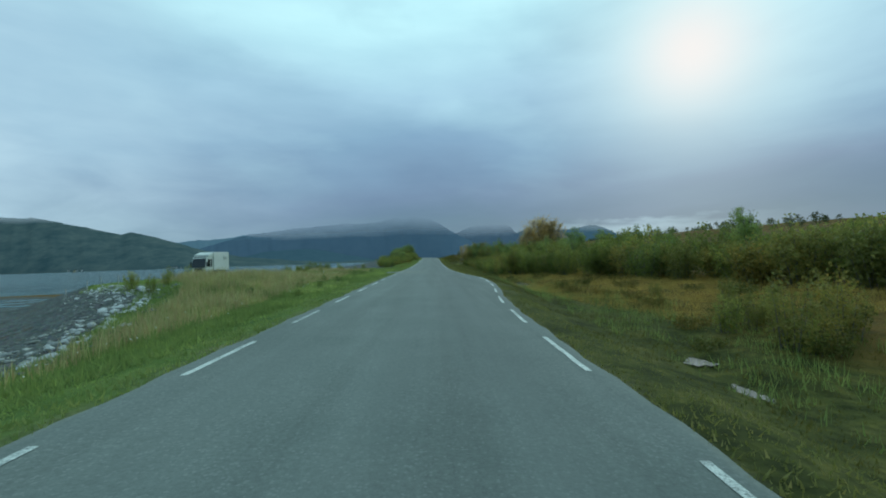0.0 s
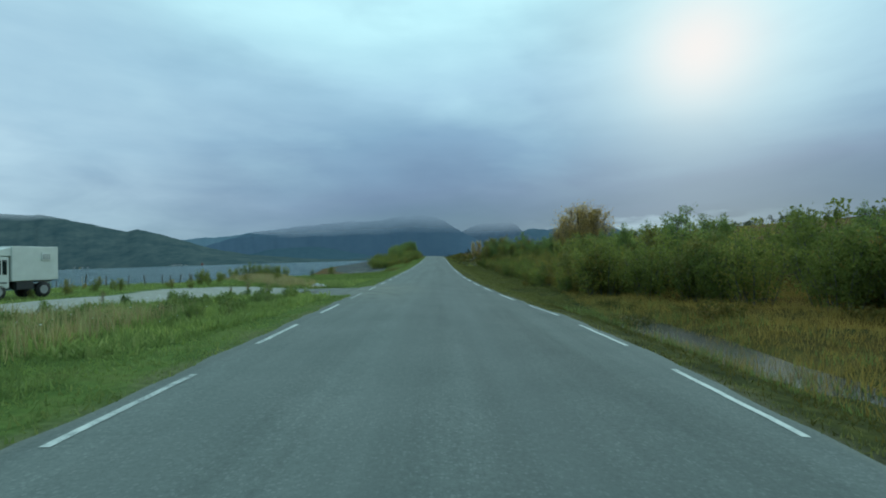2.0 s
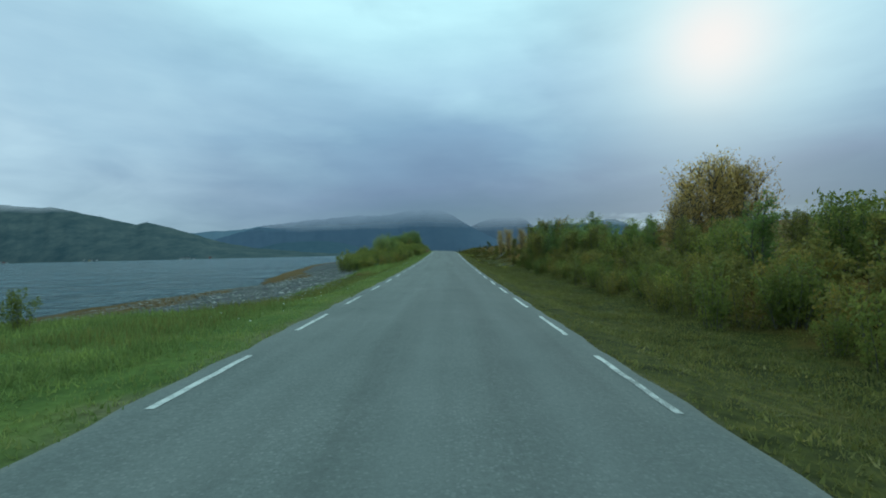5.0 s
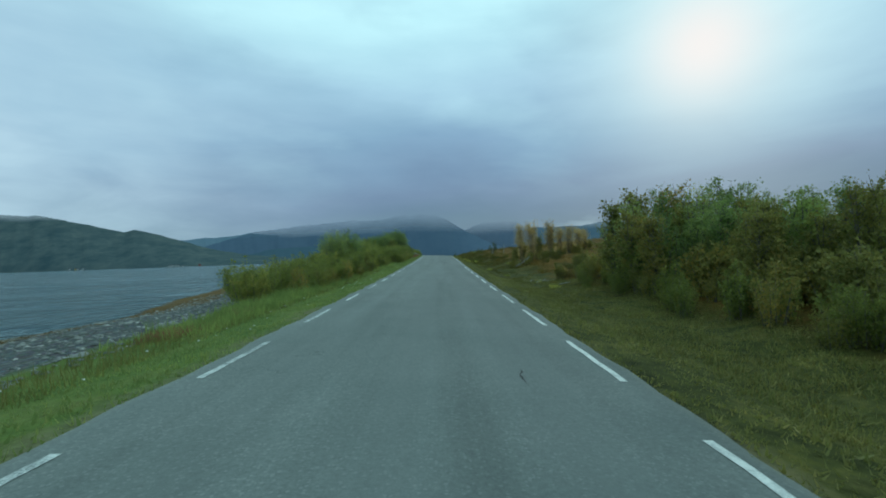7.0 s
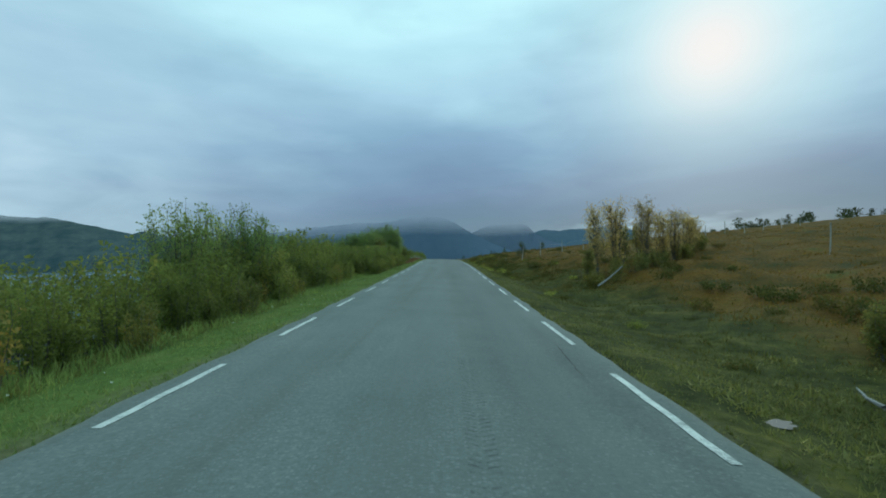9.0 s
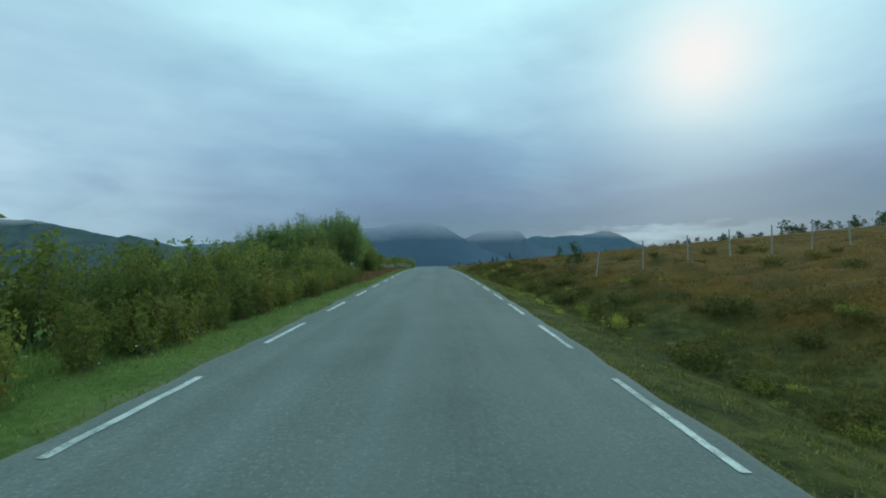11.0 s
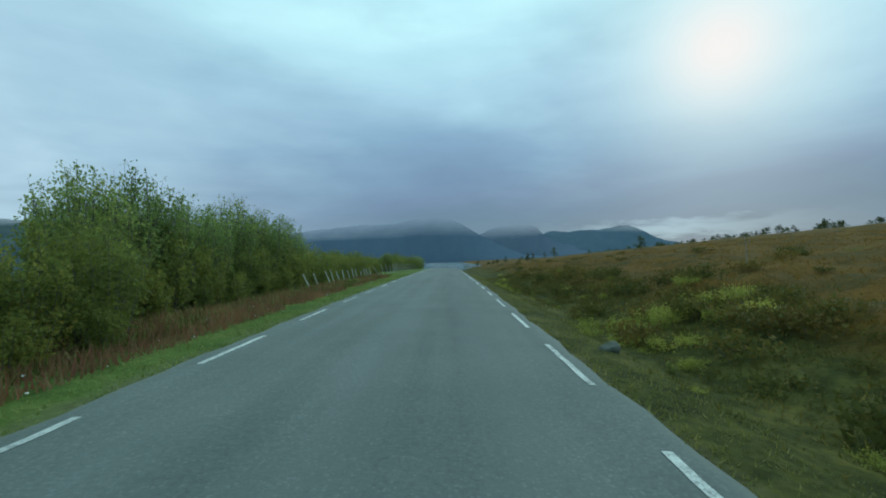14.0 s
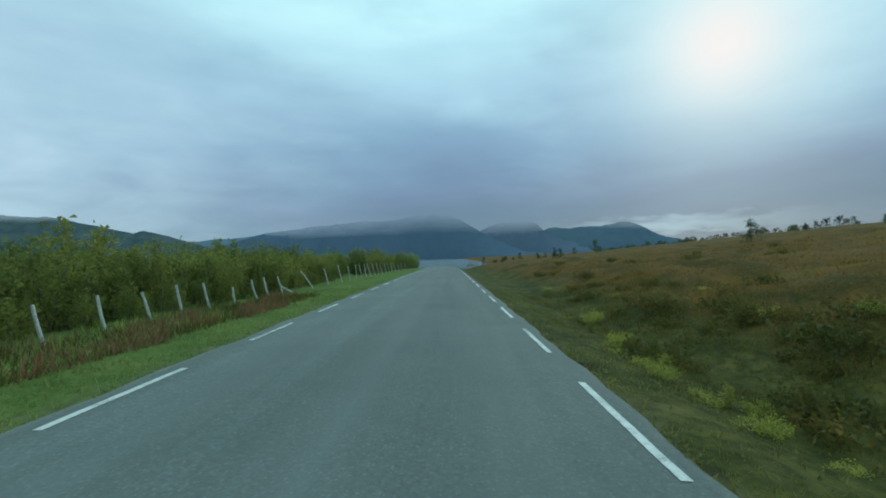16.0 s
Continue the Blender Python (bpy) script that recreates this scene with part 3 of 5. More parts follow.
def build_road():
    ys = np.concatenate([np.arange(-60, 0, 2), np.arange(0, 36, .5), np.arange(36, 50, .2), np.arange(50, 240, .5), np.arange(240, 420, 4)])
    fr = np.linspace(0, 1, 45)
    Y, F = np.meshgrid(ys, fr, indexing="ij")
    a, b = left_edge(Y), right_edge(Y)
    apron = step(38.8, 40.0, Y) * (1 - step(43.2, 44.6, Y)) * (.35 + .06 * np.sin(Y * 5.0))
    D = (a - apron) * (1 - F) + b * F
    Z = road_z(Y) + crown(D) + .02 - .015 * (np.abs(F - .5) > .49)
    me = mesh_from("road", np.stack([road_x(Y) + D, Y, Z], -1).reshape(-1, 3), grid_faces(len(ys), len(fr)), M_ASPHALT)
    tr = np.exp(-((D - 1.35) / .35) ** 2) + np.exp(-((D + .15) / .35) ** 2) * .9 + np.exp(-((D + 1.6) / .35) ** 2) * .6
    put_attr(me, "track", tr)
    put_attr(me, "lane", np.clip((D + 2.8) / 5.4 + .05 * np.sin(Y * .21) + .03 * np.sin(Y * .57 + 1), 0, 1))
    # mud drawn out of the lay-by by turning wheels
    tyre = np.zeros_like(D)
    for cx, cy, rad, wid in ((-6.3, 36.6, 5.6, .16), (-6.3, 36.6, 4.1, .14), (-5.6, 47.5, 5.2, .15), (-5.2, 48.6, 4.6, .12), (-8.5, 34.0, 7.4, .12)):
        tyre = np.maximum(tyre, np.exp(-((np.hypot(D - cx, Y - cy) - rad) / wid) ** 2))
    tyre = tyre * step(1.2, -1.8, D) * np.exp(-((Y - 41.5) / 4.5) ** 2) * .6
    for cx, cy, rad in ((-1.8, 37.5, .16), (-2.1, 39.0, .14), (-1.6, 39.7, .15)):
        tyre = np.maximum(tyre, 1.1 * np.exp(-((D - cx) ** 2 + (Y - cy) ** 2) / rad ** 2))
    put_attr(me, "tyre", np.clip(tyre, 0, 1.2))
    put_attr(me, "dust", np.clip(step(.95, 1.0, np.abs(F - .5) * 2) * .6 + np.exp(-((Y - 41.5) / 4.0) ** 2) * step(.8, -2.6, D) * 1.3, 0, 1))
    ob = tagged(new("road", me), "narrow grey worn asphalt road without a centre line", "road", kind="structure")
    # edge line dashes
    dashes = []
    for k in range(-4, 62):
        y0 = 5.37 + 4 * k
        for side in (-1, 1):
            y1 = y0 if side < 0 else y0 + float(np.interp(y0, [1.4, 5, 28, 60, 82, 102, 133, 142, 153, 165, 186], [-.5, .33, .45, .2, 0, -.45, .1, -.6, -.8, -.6, -.6]))
            yl = np.linspace(y1, y1 + (2.07 if side < 0 else 2.35), 6)
            mid = np.full(6, -2.55) if side < 0 else right_line(yl)
            wob = .008 * np.sin(yl * 7 + k)
            wdt = .043
            vs = []
            for s in (-1, 1):
                dd = mid + wob + s * wdt
                vs.append(np.stack([road_x(yl) + dd, yl, road_z(yl) + crown(dd) + .026], 1))
            me = mesh_from("line_dash", np.concatenate(vs), np.stack([np.arange(5), np.arange(5) + 6, np.arange(5) + 7, np.arange(5) + 1], 1), M_PAINT)
            o = new("line_dash", me); o.parent = ob
            dashes.append(o)
    dashes[0]["label"] = "worn white painted edge line dash"
    # tyre marks curving out of the lay-by
    for cx, cy, rad, a0, a1, w in ((-3.7, 39.6, 2.75, 12, 75, .05), (-3.7, 39.6, 1.3, 15, 70, .04), (-3.9, 44.2, 3.3, -72, -15, .05), (-3.9, 44.2, 1.9, -66, -10, .045), (-5.2, 37.4, 5.0, 30, 66, .04)):
        an = np.radians(np.linspace(a0, a1, 22))
        ww = w * np.minimum(1, 3 * np.minimum(np.linspace(0, 1, 22), np.linspace(1, 0, 22)) + .15)
        vs = []
        for s in (-1, 1):
            dd, yl = cx + (rad + s * ww) * np.cos(an), cy + (rad + s * ww) * np.sin(an)
            dd = np.maximum(dd, -3.1)
            vs.append(np.stack([road_x(yl) + dd, yl, road_z(yl) + crown(dd) + .0245], 1))
        o = new("tyre_mark", mesh_from("tyre_mark", np.concatenate(vs), np.stack([np.arange(21), np.arange(21) + 22, np.arange(21) + 23, np.arange(21) + 1], 1), M_MARK))
        o.parent = ob
    # ribbed print of a muddy tractor tyre
    vs, fs = [], []
    for k in range(44):
        yl = 100.1 + k * .085
        for s in (-1, 1):
            d0, d1 = .58 + s * .015, .58 + s * .115
            skew = .05
            q = [(d0, yl), (d1, yl + skew), (d1, yl + skew + .034), (d0, yl + .034)]
            fs.append([len(vs) + i for i in range(4)])
            vs += [(float(road_x(b)) + a, b, float(road_z(b)) + float(crown(a)) + .0243) for a, b in q]
    o = new("tyre_mark", mesh_from("tyre_mark", vs, fs, M_MARK))
    o.parent = ob
    # open cracks along the asphalt's edges
    r = np.random.default_rng(17)
    for d0, d1, y0, y1, w in ((1.18, 1.25, 81.1, 81.75, .022), (2.12, 2.04, 97.0, 98.4, .018), (2.40, 2.36, 95.6, 96.9, .02), (-2.70, -2.68, 34.2, 39.0, .006), (-2.68, -2.70, 41.5, 44.5, .01), (1.95, 2.1, 103.0, 105.0, .014), (-2.66, -2.62, 66.0, 69.5, .014), (2.2, 2.1, 152, 154.5, .012)):
        n = int((y1 - y0) / .12) + 2
        yl = np.linspace(y0, y1, n); dd = np.linspace(d0, d1, n) + r.normal(size=n) * w * 1.0
        ww = w * r.uniform(.25, 1.0, n) * np.minimum(1, 4 * np.minimum(np.linspace(0, 1, n), np.linspace(1, 0, n)) + .1)
        vs = [np.stack([road_x(yl) + dd + s * ww, yl, road_z(yl) + crown(dd) + .0235], 1) for s in (-1, 1)]
        o = new("road_crack", mesh_from("road_crack", np.concatenate(vs), np.stack([np.arange(n - 1), np.arange(n - 1) + n, np.arange(n - 1) + n + 1, np.arange(n - 1) + 1], 1), M_CRACK))
        o.parent = ob


def build_sea():
    xs, ys = [-4900, -2000, -600, -200, -60, 0, 60, 400, 1500, 4900], [-900, -100, 60, 140, 300, 700, 1600, 3000, 4700]
    Y, X = np.meshgrid(ys, xs, indexing="ij")
    me = mesh_from("water", np.stack([X, Y, np.full(X.shape, SEA_Z)], -1).reshape(-1, 3), grid_faces(len(ys), len(xs)), M_SEA)
    tagged(new("water", me), "grey-blue rippled fjord water below cloudy hills", "water", kind="structure")


def build_mountain(name, us, hs, zb, zc, mat, label, seed, rough=.02, amp=10):
    """A far range: crest slopes hs against the sideways slope us, foot zb and crest zc metres ahead."""
    r = np.random.default_rng(seed)
    u = np.linspace(us[0], us[-1], 260)
    rows = np.linspace(0, 1, 30)
    H = np.interp(u, us, hs) * zc + 3.5
    ph = r.uniform(0, 6.28, 12)
    H = H + amp * sum(np.sin(u * f * 9 + ph[i]) / (i + 1) for i, f in enumerate((3, 7, 13, 23, 41)))
    H = np.maximum(H, 1)
    R, U = np.meshgrid(rows, u, indexing="ij")
    prof = np.where(R <= 1, R ** .85, 1 - (R - 1) * .5)
    gul = sum(np.sin(U * f * 30 + 4 * R * np.sin(U * 17 + i) + ph[i + 5]) / (i + 1.5) for i, f in enumerate((2, 5, 9, 15)))
    Zh = H[None, :] * (prof + rough * gul * np.sin(np.clip(R, 0, 1) * np.pi)) + SEA_Z
    Zf = zb + (zc - zb) * R
    me = mesh_from(name, np.stack([U * Zf, Zf, Zh], -1).reshape(-1, 3), grid_faces(len(rows), len(u)), mat)
    tagged(new(name, me), label, "mountain", kind="structure")


build_ground()
build_road()
build_sea()
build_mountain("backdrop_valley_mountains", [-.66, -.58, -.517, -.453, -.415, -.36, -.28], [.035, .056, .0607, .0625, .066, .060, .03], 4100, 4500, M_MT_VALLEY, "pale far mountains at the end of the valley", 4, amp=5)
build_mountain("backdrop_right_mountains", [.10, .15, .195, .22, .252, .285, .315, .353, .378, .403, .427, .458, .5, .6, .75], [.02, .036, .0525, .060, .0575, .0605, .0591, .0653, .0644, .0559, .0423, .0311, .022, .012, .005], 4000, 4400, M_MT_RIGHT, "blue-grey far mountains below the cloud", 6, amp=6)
build_mountain("backdrop_cloudy_peak", [-.02, .03, .06, .088, .12, .164, .183, .195, .23, .3], [.01, .035, .058, .0674, .0765, .079, .069, .0533, .036, .012], 3850, 4150, M_MT_PEAK, "pale hazed purple-grey peak, top faded out for cloud", 9, amp=6)
build_mountain("backdrop_far_mountains", [-.66, -.6, -.53, -.48, -.434, -.388, -.323, -.258, -.206, -.129, -.077, -.039, -.001, .037, .074, .112, .15, .2, .3], [.008, .020, .037, .050, .061, .070, .079, .083, .084, .087, .097, .100, .091, .0690, .0465, .0285, .014, .005, .002], 3400, 3800, M_MT_FAR, "blue-grey hazed mountains across the fjord, tops faded out for low cloud", 3, amp=6)
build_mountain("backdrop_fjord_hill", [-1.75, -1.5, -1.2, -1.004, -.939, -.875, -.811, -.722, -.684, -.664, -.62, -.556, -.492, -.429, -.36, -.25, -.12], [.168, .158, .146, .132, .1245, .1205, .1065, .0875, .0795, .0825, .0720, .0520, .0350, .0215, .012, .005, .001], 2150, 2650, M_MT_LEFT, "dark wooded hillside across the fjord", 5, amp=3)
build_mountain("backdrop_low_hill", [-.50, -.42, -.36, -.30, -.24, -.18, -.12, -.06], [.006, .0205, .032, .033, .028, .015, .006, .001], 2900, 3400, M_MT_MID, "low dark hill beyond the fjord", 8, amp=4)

# ================= plants =================
def place(d, y, up=0.0):
    """World place on the ground at offset d, y along."""
    return float(road_x(y)) + d, y, float(land(d, y)) + up


def part(name, me, parent, label=""):
    o = new(name, me)
    o.parent = parent
    if label:
        o["label"] = label
    return o


def tube(points, radii, sides=5):
    """Vertices and faces of a tapered tube through points."""
    P = np.asarray(points, float); n = len(P)
    T = np.gradient(P, axis=0); T /= np.linalg.norm(T, axis=1)[:, None] + 1e-9
    A = np.cross(T, [.31, .17, .93]); A /= np.linalg.norm(A, axis=1)[:, None] + 1e-9
    B = np.cross(T, A)
    an = np.linspace(0, 2 * np.pi, sides, endpoint=False)
    V = P[:, None] + np.asarray(radii)[:, None, None] * (np.cos(an)[None, :, None] * A[:, None] + np.sin(an)[None, :, None] * B[:, None])
    F = [[i * sides + j, i * sides + (j + 1) % sides, (i + 1) * sides + (j + 1) % sides, (i + 1) * sides + j] for i in range(n - 1) for j in range(sides)]
    return V.reshape(-1, 3), np.array(F)


def join(parts):
    vs, fs, k = [], [], 0
    for v, f in parts:
        vs.append(v); fs.append(f + k); k += len(v)
    return np.concatenate(vs), np.concatenate(fs)


def leaves(centres, size, r, up=0.25):
    """One small pointed leaf of four corners at each centre."""
    n = len(centres)
    a = r.normal(size=(n, 3)); a[:, 2] += up; a /= np.linalg.norm(a, axis=1)[:, None]
    b = np.cross(a, r.normal(size=(n, 3))); b /= np.linalg.norm(b, axis=1)[:, None] + 1e-9
    s = size * r.uniform(.6, 1.35, n)[:, None]
    v = np.stack([centres, centres + a * s * .75 + b * s * .45, centres + a * s * 1.05 - b * s * .25], 1)
    return v.reshape(-1, 3), np.arange(3 * n).reshape(n, 3)


def woody(name, h, w, n_leaf, leaf_mat, leaf, bark=None, stems=5, bare=.15, seed=1, twigs=True, shape="bush", label="", category="bush"):
    """A bush or tree: stems with twigs, and leaves gathered along stems and twigs."""
    r = np.random.default_rng(seed)
    bits, cs, weights = [], [], []
    slim = shape != "bush"
    for s in range(stems):
        an = r.uniform(0, 6.28)
        q = np.sqrt(r.uniform(0, 1)) if not slim else r.uniform(.1, .6)
        if stems == 1:
            q = 0
        out = np.array([np.cos(an), np.sin(an), 0])
        base = out * q * w * (.22 if not slim else .10)
        hh = h * (1 - .30 * q ** 2) * r.uniform(.86, 1.06)
        top = base + out * q * w * (.24 if not slim else .22) + r.normal(size=3) * np.array([.04, .04, 0]) * w
        top[2] = hh
        tt = np.linspace(0, 1, 7 if slim else 4)
        bend = r.normal(size=3) * .035 * h; bend[2] = 0
        line = base + (top - base) * tt[:, None] + bend * np.sin(tt * np.pi)[:, None]
        line[0, 2] -= .12
        r0 = (.0065 if not slim else .011) * h + .004
        bits.append(tube(line, r0 * (1 - .88 * tt), 5 if slim else 3))

        def along(f):
            return base + (top - base) * f + bend * np.sin(f * np.pi)
        # leaves along the upright shoot itself, thinning to a spike
        lo = bare if slim else .04
        k = 40
        f = lo + (1.03 - lo) * r.uniform(0, 1, k)
        rad = .085 * w * (1 - .85 * f) + .007 * h
        P = along(f[:, None]) + np.clip(r.normal(size=(k, 3)), -1.4, 1.4) * rad[:, None]
        cs.append(P); weights.append(np.full(k, 3.6 if not slim else .45))
        # side twigs
        for b in range(8 if not slim else 15):
            f0 = r.uniform(max(lo, .06), .93)
            p = along(f0)
            a2 = r.uniform(0, 6.28)
            if shape == "pine":
                ln = w * .55 * (1.05 - f0) ** .7 * r.uniform(.6, 1.1); rise = r.uniform(-.05, .5)
            elif slim:
                g = np.clip((f0 - bare * .7) / (1 - bare * .7), 0, 1)
                ln = w * .42 * np.sin(np.pi * g ** .75) ** .6 * r.uniform(.5, 1.05); rise = r.uniform(.5, 1.5)
            else:
                ln = w * .22 * (1.1 - .92 * f0) * r.uniform(.5, 1.1); rise = r.uniform(.6, 1.8)
            e = p + ln * np.array([np.cos(a2), np.sin(a2), rise])
            e[2] = min(e[2], h * 1.02)
            m_ = (p + e) / 2 + r.normal(size=3) * .05 * ln
            if slim:
                bits.append(tube([p, m_, e], [r0 * .4, r0 * .28, r0 * .1], 3))
            elif twigs and b < 4:
                bits.append(tube([p, e], [r0 * .4, r0 * .1], 3))
            k = 26
            t = r.uniform(.2, 1.08, k)[:, None]
            P = p + (e - p) * t + np.clip(r.normal(size=(k, 3)), -1.6, 1.6) * (.035 * w + .10 * ln)
            cs.append(P); weights.append(np.full(k, .3 + ln / (.2 * w)))
    v, f = join(bits)
    root = new(name); root.empty_display_size = .2
    part("trunk", mesh_from("trunk", v, f, bark or M_BARK), root)
    c, wt = np.concatenate(cs), np.concatenate(weights)
    pick = r.choice(len(c), n_leaf, p=wt / wt.sum())
    c = c[pick] + np.clip(r.normal(size=(n_leaf, 3)), -1.5, 1.5) * leaf * .5
    c = c[c[:, 2] > .02 * h]
    v, f = leaves(c, leaf, r)
    part("crown", mesh_from("crown", v, f, leaf_mat), root)
    return tagged(root, label, category)


def hide_away(root):
    """Take the pattern plant out of the scene once its copies stand."""
    for o in (*root.children_recursive, root):
        bpy.data.objects.remove(o)


class Plants:
    """A few pattern plants of one kind; each planting copies one of them."""
    def __init__(self, patterns, group):
        self.patterns, self.group, self.heights = patterns, group, None

    def plant(self, d, y, scale=1.0, tall=1.0, which=None, sink=.05):
        i = int(rng.integers(len(self.patterns))) if which is None else which
        p = self.patterns[i]
        x, yy, z = place(d, y)
        o = copy_thing(p, Matrix.Translation((x, yy, z - sink)) @ Matrix.Rotation(rng.uniform(0, 6.28), 4, "Z") @ Matrix.Diagonal((scale, scale, scale * tall, 1)))
        o["group"] = self.group
        return o


def kinds(n, group, *args, **kw):
    seed = kw.pop("seed")
    return Plants([woody(*args, seed=seed + i, **kw) for i in range(n)], group)


WILLOW = kinds(4, "roadside willow bushes", "willow_bush", 2.4, 2.6, 3900, M_WILLOW, .095, stems=20, seed=10, label="dense green willow bush beside the road")
FARWILLOW = kinds(3, "roadside willow bushes", "willow_bush", 2.4, 2.8, 1900, M_WILLOW, .130, stems=16, seed=15, label="dense green willow bush in the thicket")
OLIVE = kinds(3, "turning bushes", "willow_bush", 2.2, 2.6, 2400, M_OLIVE, .132, stems=16, seed=20, label="olive and rust autumn bush in the thicket")
TALL = kinds(4, "tall green willow trees", "willow_tree", 4.8, 3.7, 9600, M_GREEN, .100, stems=46, seed=30, label="tall dense green willow tree by the road", category="tree")
BIRCH = kinds(3, "green young birches", "birch_tree", 5.0, 2.4, 3400, M_GREEN, .12, bark=M_BARK, stems=4, seed=35, bare=.10, shape="tree", label="slender green young birch tree", category="tree")
AUTUMN = kinds(3, "autumn birches", "birch_tree", 5.0, 3.0, 4200, M_ORANGE, .10, bark=M_BARK, stems=7, seed=40, bare=.12, shape="tree", label="thin birch tree with pale orange autumn leaves", category="tree")
TURNING = kinds(3, "turning birches", "birch_tree", 4.4, 2.2, 3200, M_OLIVE, .115, bark=M_BARK, stems=4, seed=50, bare=.12, shape="tree", label="young birch tree turning olive and yellow", category="tree")
PINE = kinds(3, "small pines on the moor", "pine_tree", 2.2, 1.7, 900, M_PINE, .10, stems=1, seed=60, bare=.15, shape="pine", label="small dark crooked pine on the moor", category="tree")
NEARPINE = kinds(1, "small pines on the moor", "pine_tree", 2.2, 1.7, 4200, M_PINE, .05, stems=2, seed=66, bare=.06, shape="pine", label="small olive-green crooked pine on the moor", category="tree")
FARPINE = kinds(3, "small pines on the ridge", "pine_tree", 2.4, 2.6, 170, M_PINE, .30, stems=1, seed=63, bare=.04, shape="pine", label="small dark tree on the ridge of the moor", category="tree")
LOW = kinds(4, "dwarf shrubs", "dwarf_shrub", .36, 1.5, 420, M_HEATH, .085, stems=9, twigs=False, seed=70, label="low olive-brown dwarf shrub on the moor", category="shrub")
YELLOW = kinds(3, "yellow-green shrubs", "yellow_shrub", .45, 1.3, 1000, M_YELLOW, .048, stems=12, twigs=False, seed=80, label="low shrub with yellow-green leaves on the bank", category="shrub")
SMALL = kinds(4, "young willow shrubs", "willow_shrub", 1.3, 1.1, 1100, M_WILLOW, .07, stems=10, twigs=False, seed=95, label="small young green willow shrub in the grass", category="shrub")
TALLHERB = kinds(4, "tall leafy herbs", "tall_herb", .55, .55, 420, M_GRASS, .062, stems=9, twigs=False, seed=110, label="tall leafy green herb in the meadow by the lay-by", category="herb")
DOCK = kinds(2, "dock stalks", "dock_plant", .85, .35, 420, M_SEED, .03, stems=2, bare=.30, shape="tree", seed=116, label="dry reddish-brown seeding dock stalk in the meadow", category="herb")
SMALLOLIVE = kinds(3, "young willow shrubs", "willow_shrub", 1.2, 1.1, 1000, M_OLIVE, .07, stems=10, twigs=False, seed=98, label="small yellowing willow shrub beside the verge", category="shrub")


def row(kind, n, y0, y1, d0, d1, s0, s1, tall=(0.9, 1.15)):
    for k in range(n):
        y = y0 + (y1 - y0) * (k + rng.uniform(-.4, .4)) / max(1, n - 1)
        kind.plant(rng.uniform(min(d0, d1), max(d0, d1)), y, rng.uniform(s0, s1), rng.uniform(*tall))


# left side: the thicket, and the tall trees in it
row(WILLOW, 5, 93, 98.5, -8.4, -6.8, .54, .68)
row(WILLOW, 6, 98, 108.5, -6.6, -5.8, .58, .74)
row(WILLOW, 8, 109.5, 126, -6.9, -6.1, .7, .92)
row(WILLOW, 8, 127, 142.4, -5.7, -5.0, .7, .88)
row(WILLOW, 4, 143.4, 147.2, -6.0, -5.2, .52, .62)
row(WILLOW, 4, 147.4, 150.6, -7.4, -6.4, .72, .92)
row(FARWILLOW, 3, 147.8, 150.8, -7.2, -6.4, .8, .98)
OLIVE.plant(-6.9, 149.2, .95)
row(WILLOW, 4, 144.5, 148.5, -9.6, -7.6, .5, .62)
row(WILLOW, 5, 151.5, 158.0, -8.8, -8.1, .75, 1.0)
row(WILLOW, 5, 159.4, 165.5, -7.3, -6.7, .8, 1.0)
row(WILLOW, 9, 166, 184, -8.0, -7.4, .8, 1.0)
row(FARWILLOW, 7, 98, 109, -10.5, -7.6, .72, .85)
row(FARWILLOW, 6, 110, 120, -9.8, -7.2, .82, 1.0)
row(FARWILLOW, 6, 120, 130.5, -9.4, -7.0, 1.0, 1.18)
row(FARWILLOW, 5, 132, 140, -9.0, -7.0, .72, .85)
row(FARWILLOW, 3, 140.8, 142.8, -7.8, -6.4, .76, .84)
row(FARWILLOW, 8, 112, 142, -15, -11, .75, .95)
row(TALL, 4, 112.6, 117.0, -8.6, -7.3, .70, .78)
row(TALL, 4, 118, 123, -9.2, -7.8, .56, .64)
row(TALL, 2, 124, 130, -9.6, -8.0, .54, .62)
for d, y, sc in ((-13.0, 153.4, .70), (-12.2, 152.4, .80), (-11.4, 152.2, .84), (-10.6, 153.2, .82), (-9.9, 154.3, .88), (-9.2, 153.0, .74), (-8.4, 151.8, .68)):
    TALL.plant(d, y, sc)
row(TALL, 5, 152.4, 157.4, -9.0, -7.9, .90, 1.0, (.92, 1.05))
row(TALL, 4, 157.0, 158.8, -7.5, -6.9, 1.0, 1.08, (.95, 1.05))
row(TALL, 2, 157.4, 159.0, -9.0, -8.4, 1.0, 1.06, (.95, 1.05))
row(TALL, 4, 160, 163.2, -9.6, -8.7, .62, .74)
row(TALL, 4, 166.0, 168.6, -9.0, -8.0, .80, .88)
row(TALL, 6, 169.0, 174.6, -9.2, -8.2, .74, .82)
row(TALL, 7, 175, 181.2, -9.3, -8.1, .84, .92)
row(BIRCH, 5, 152.6, 157.5, -11.6, -9.4, .70, .90)
row(TURNING, 5, 150.5, 157.0, -8.3, -7.6, .62, .82)
row(SMALL, 26, 95, 126, -5.9, -5.0, .6, 1.0)
row(SMALLOLIVE, 15, 95, 126, -6.0, -5.0, .6, 1.0)
row(SMALL, 24, 126, 148, -4.75, -4.05, .55, .95)
row(SMALLOLIVE, 14, 126, 148, -4.85, -4.1, .55, .95)
row(SMALLOLIVE, 9, 140, 146.6, -5.0, -4.25, .6, 1.0)
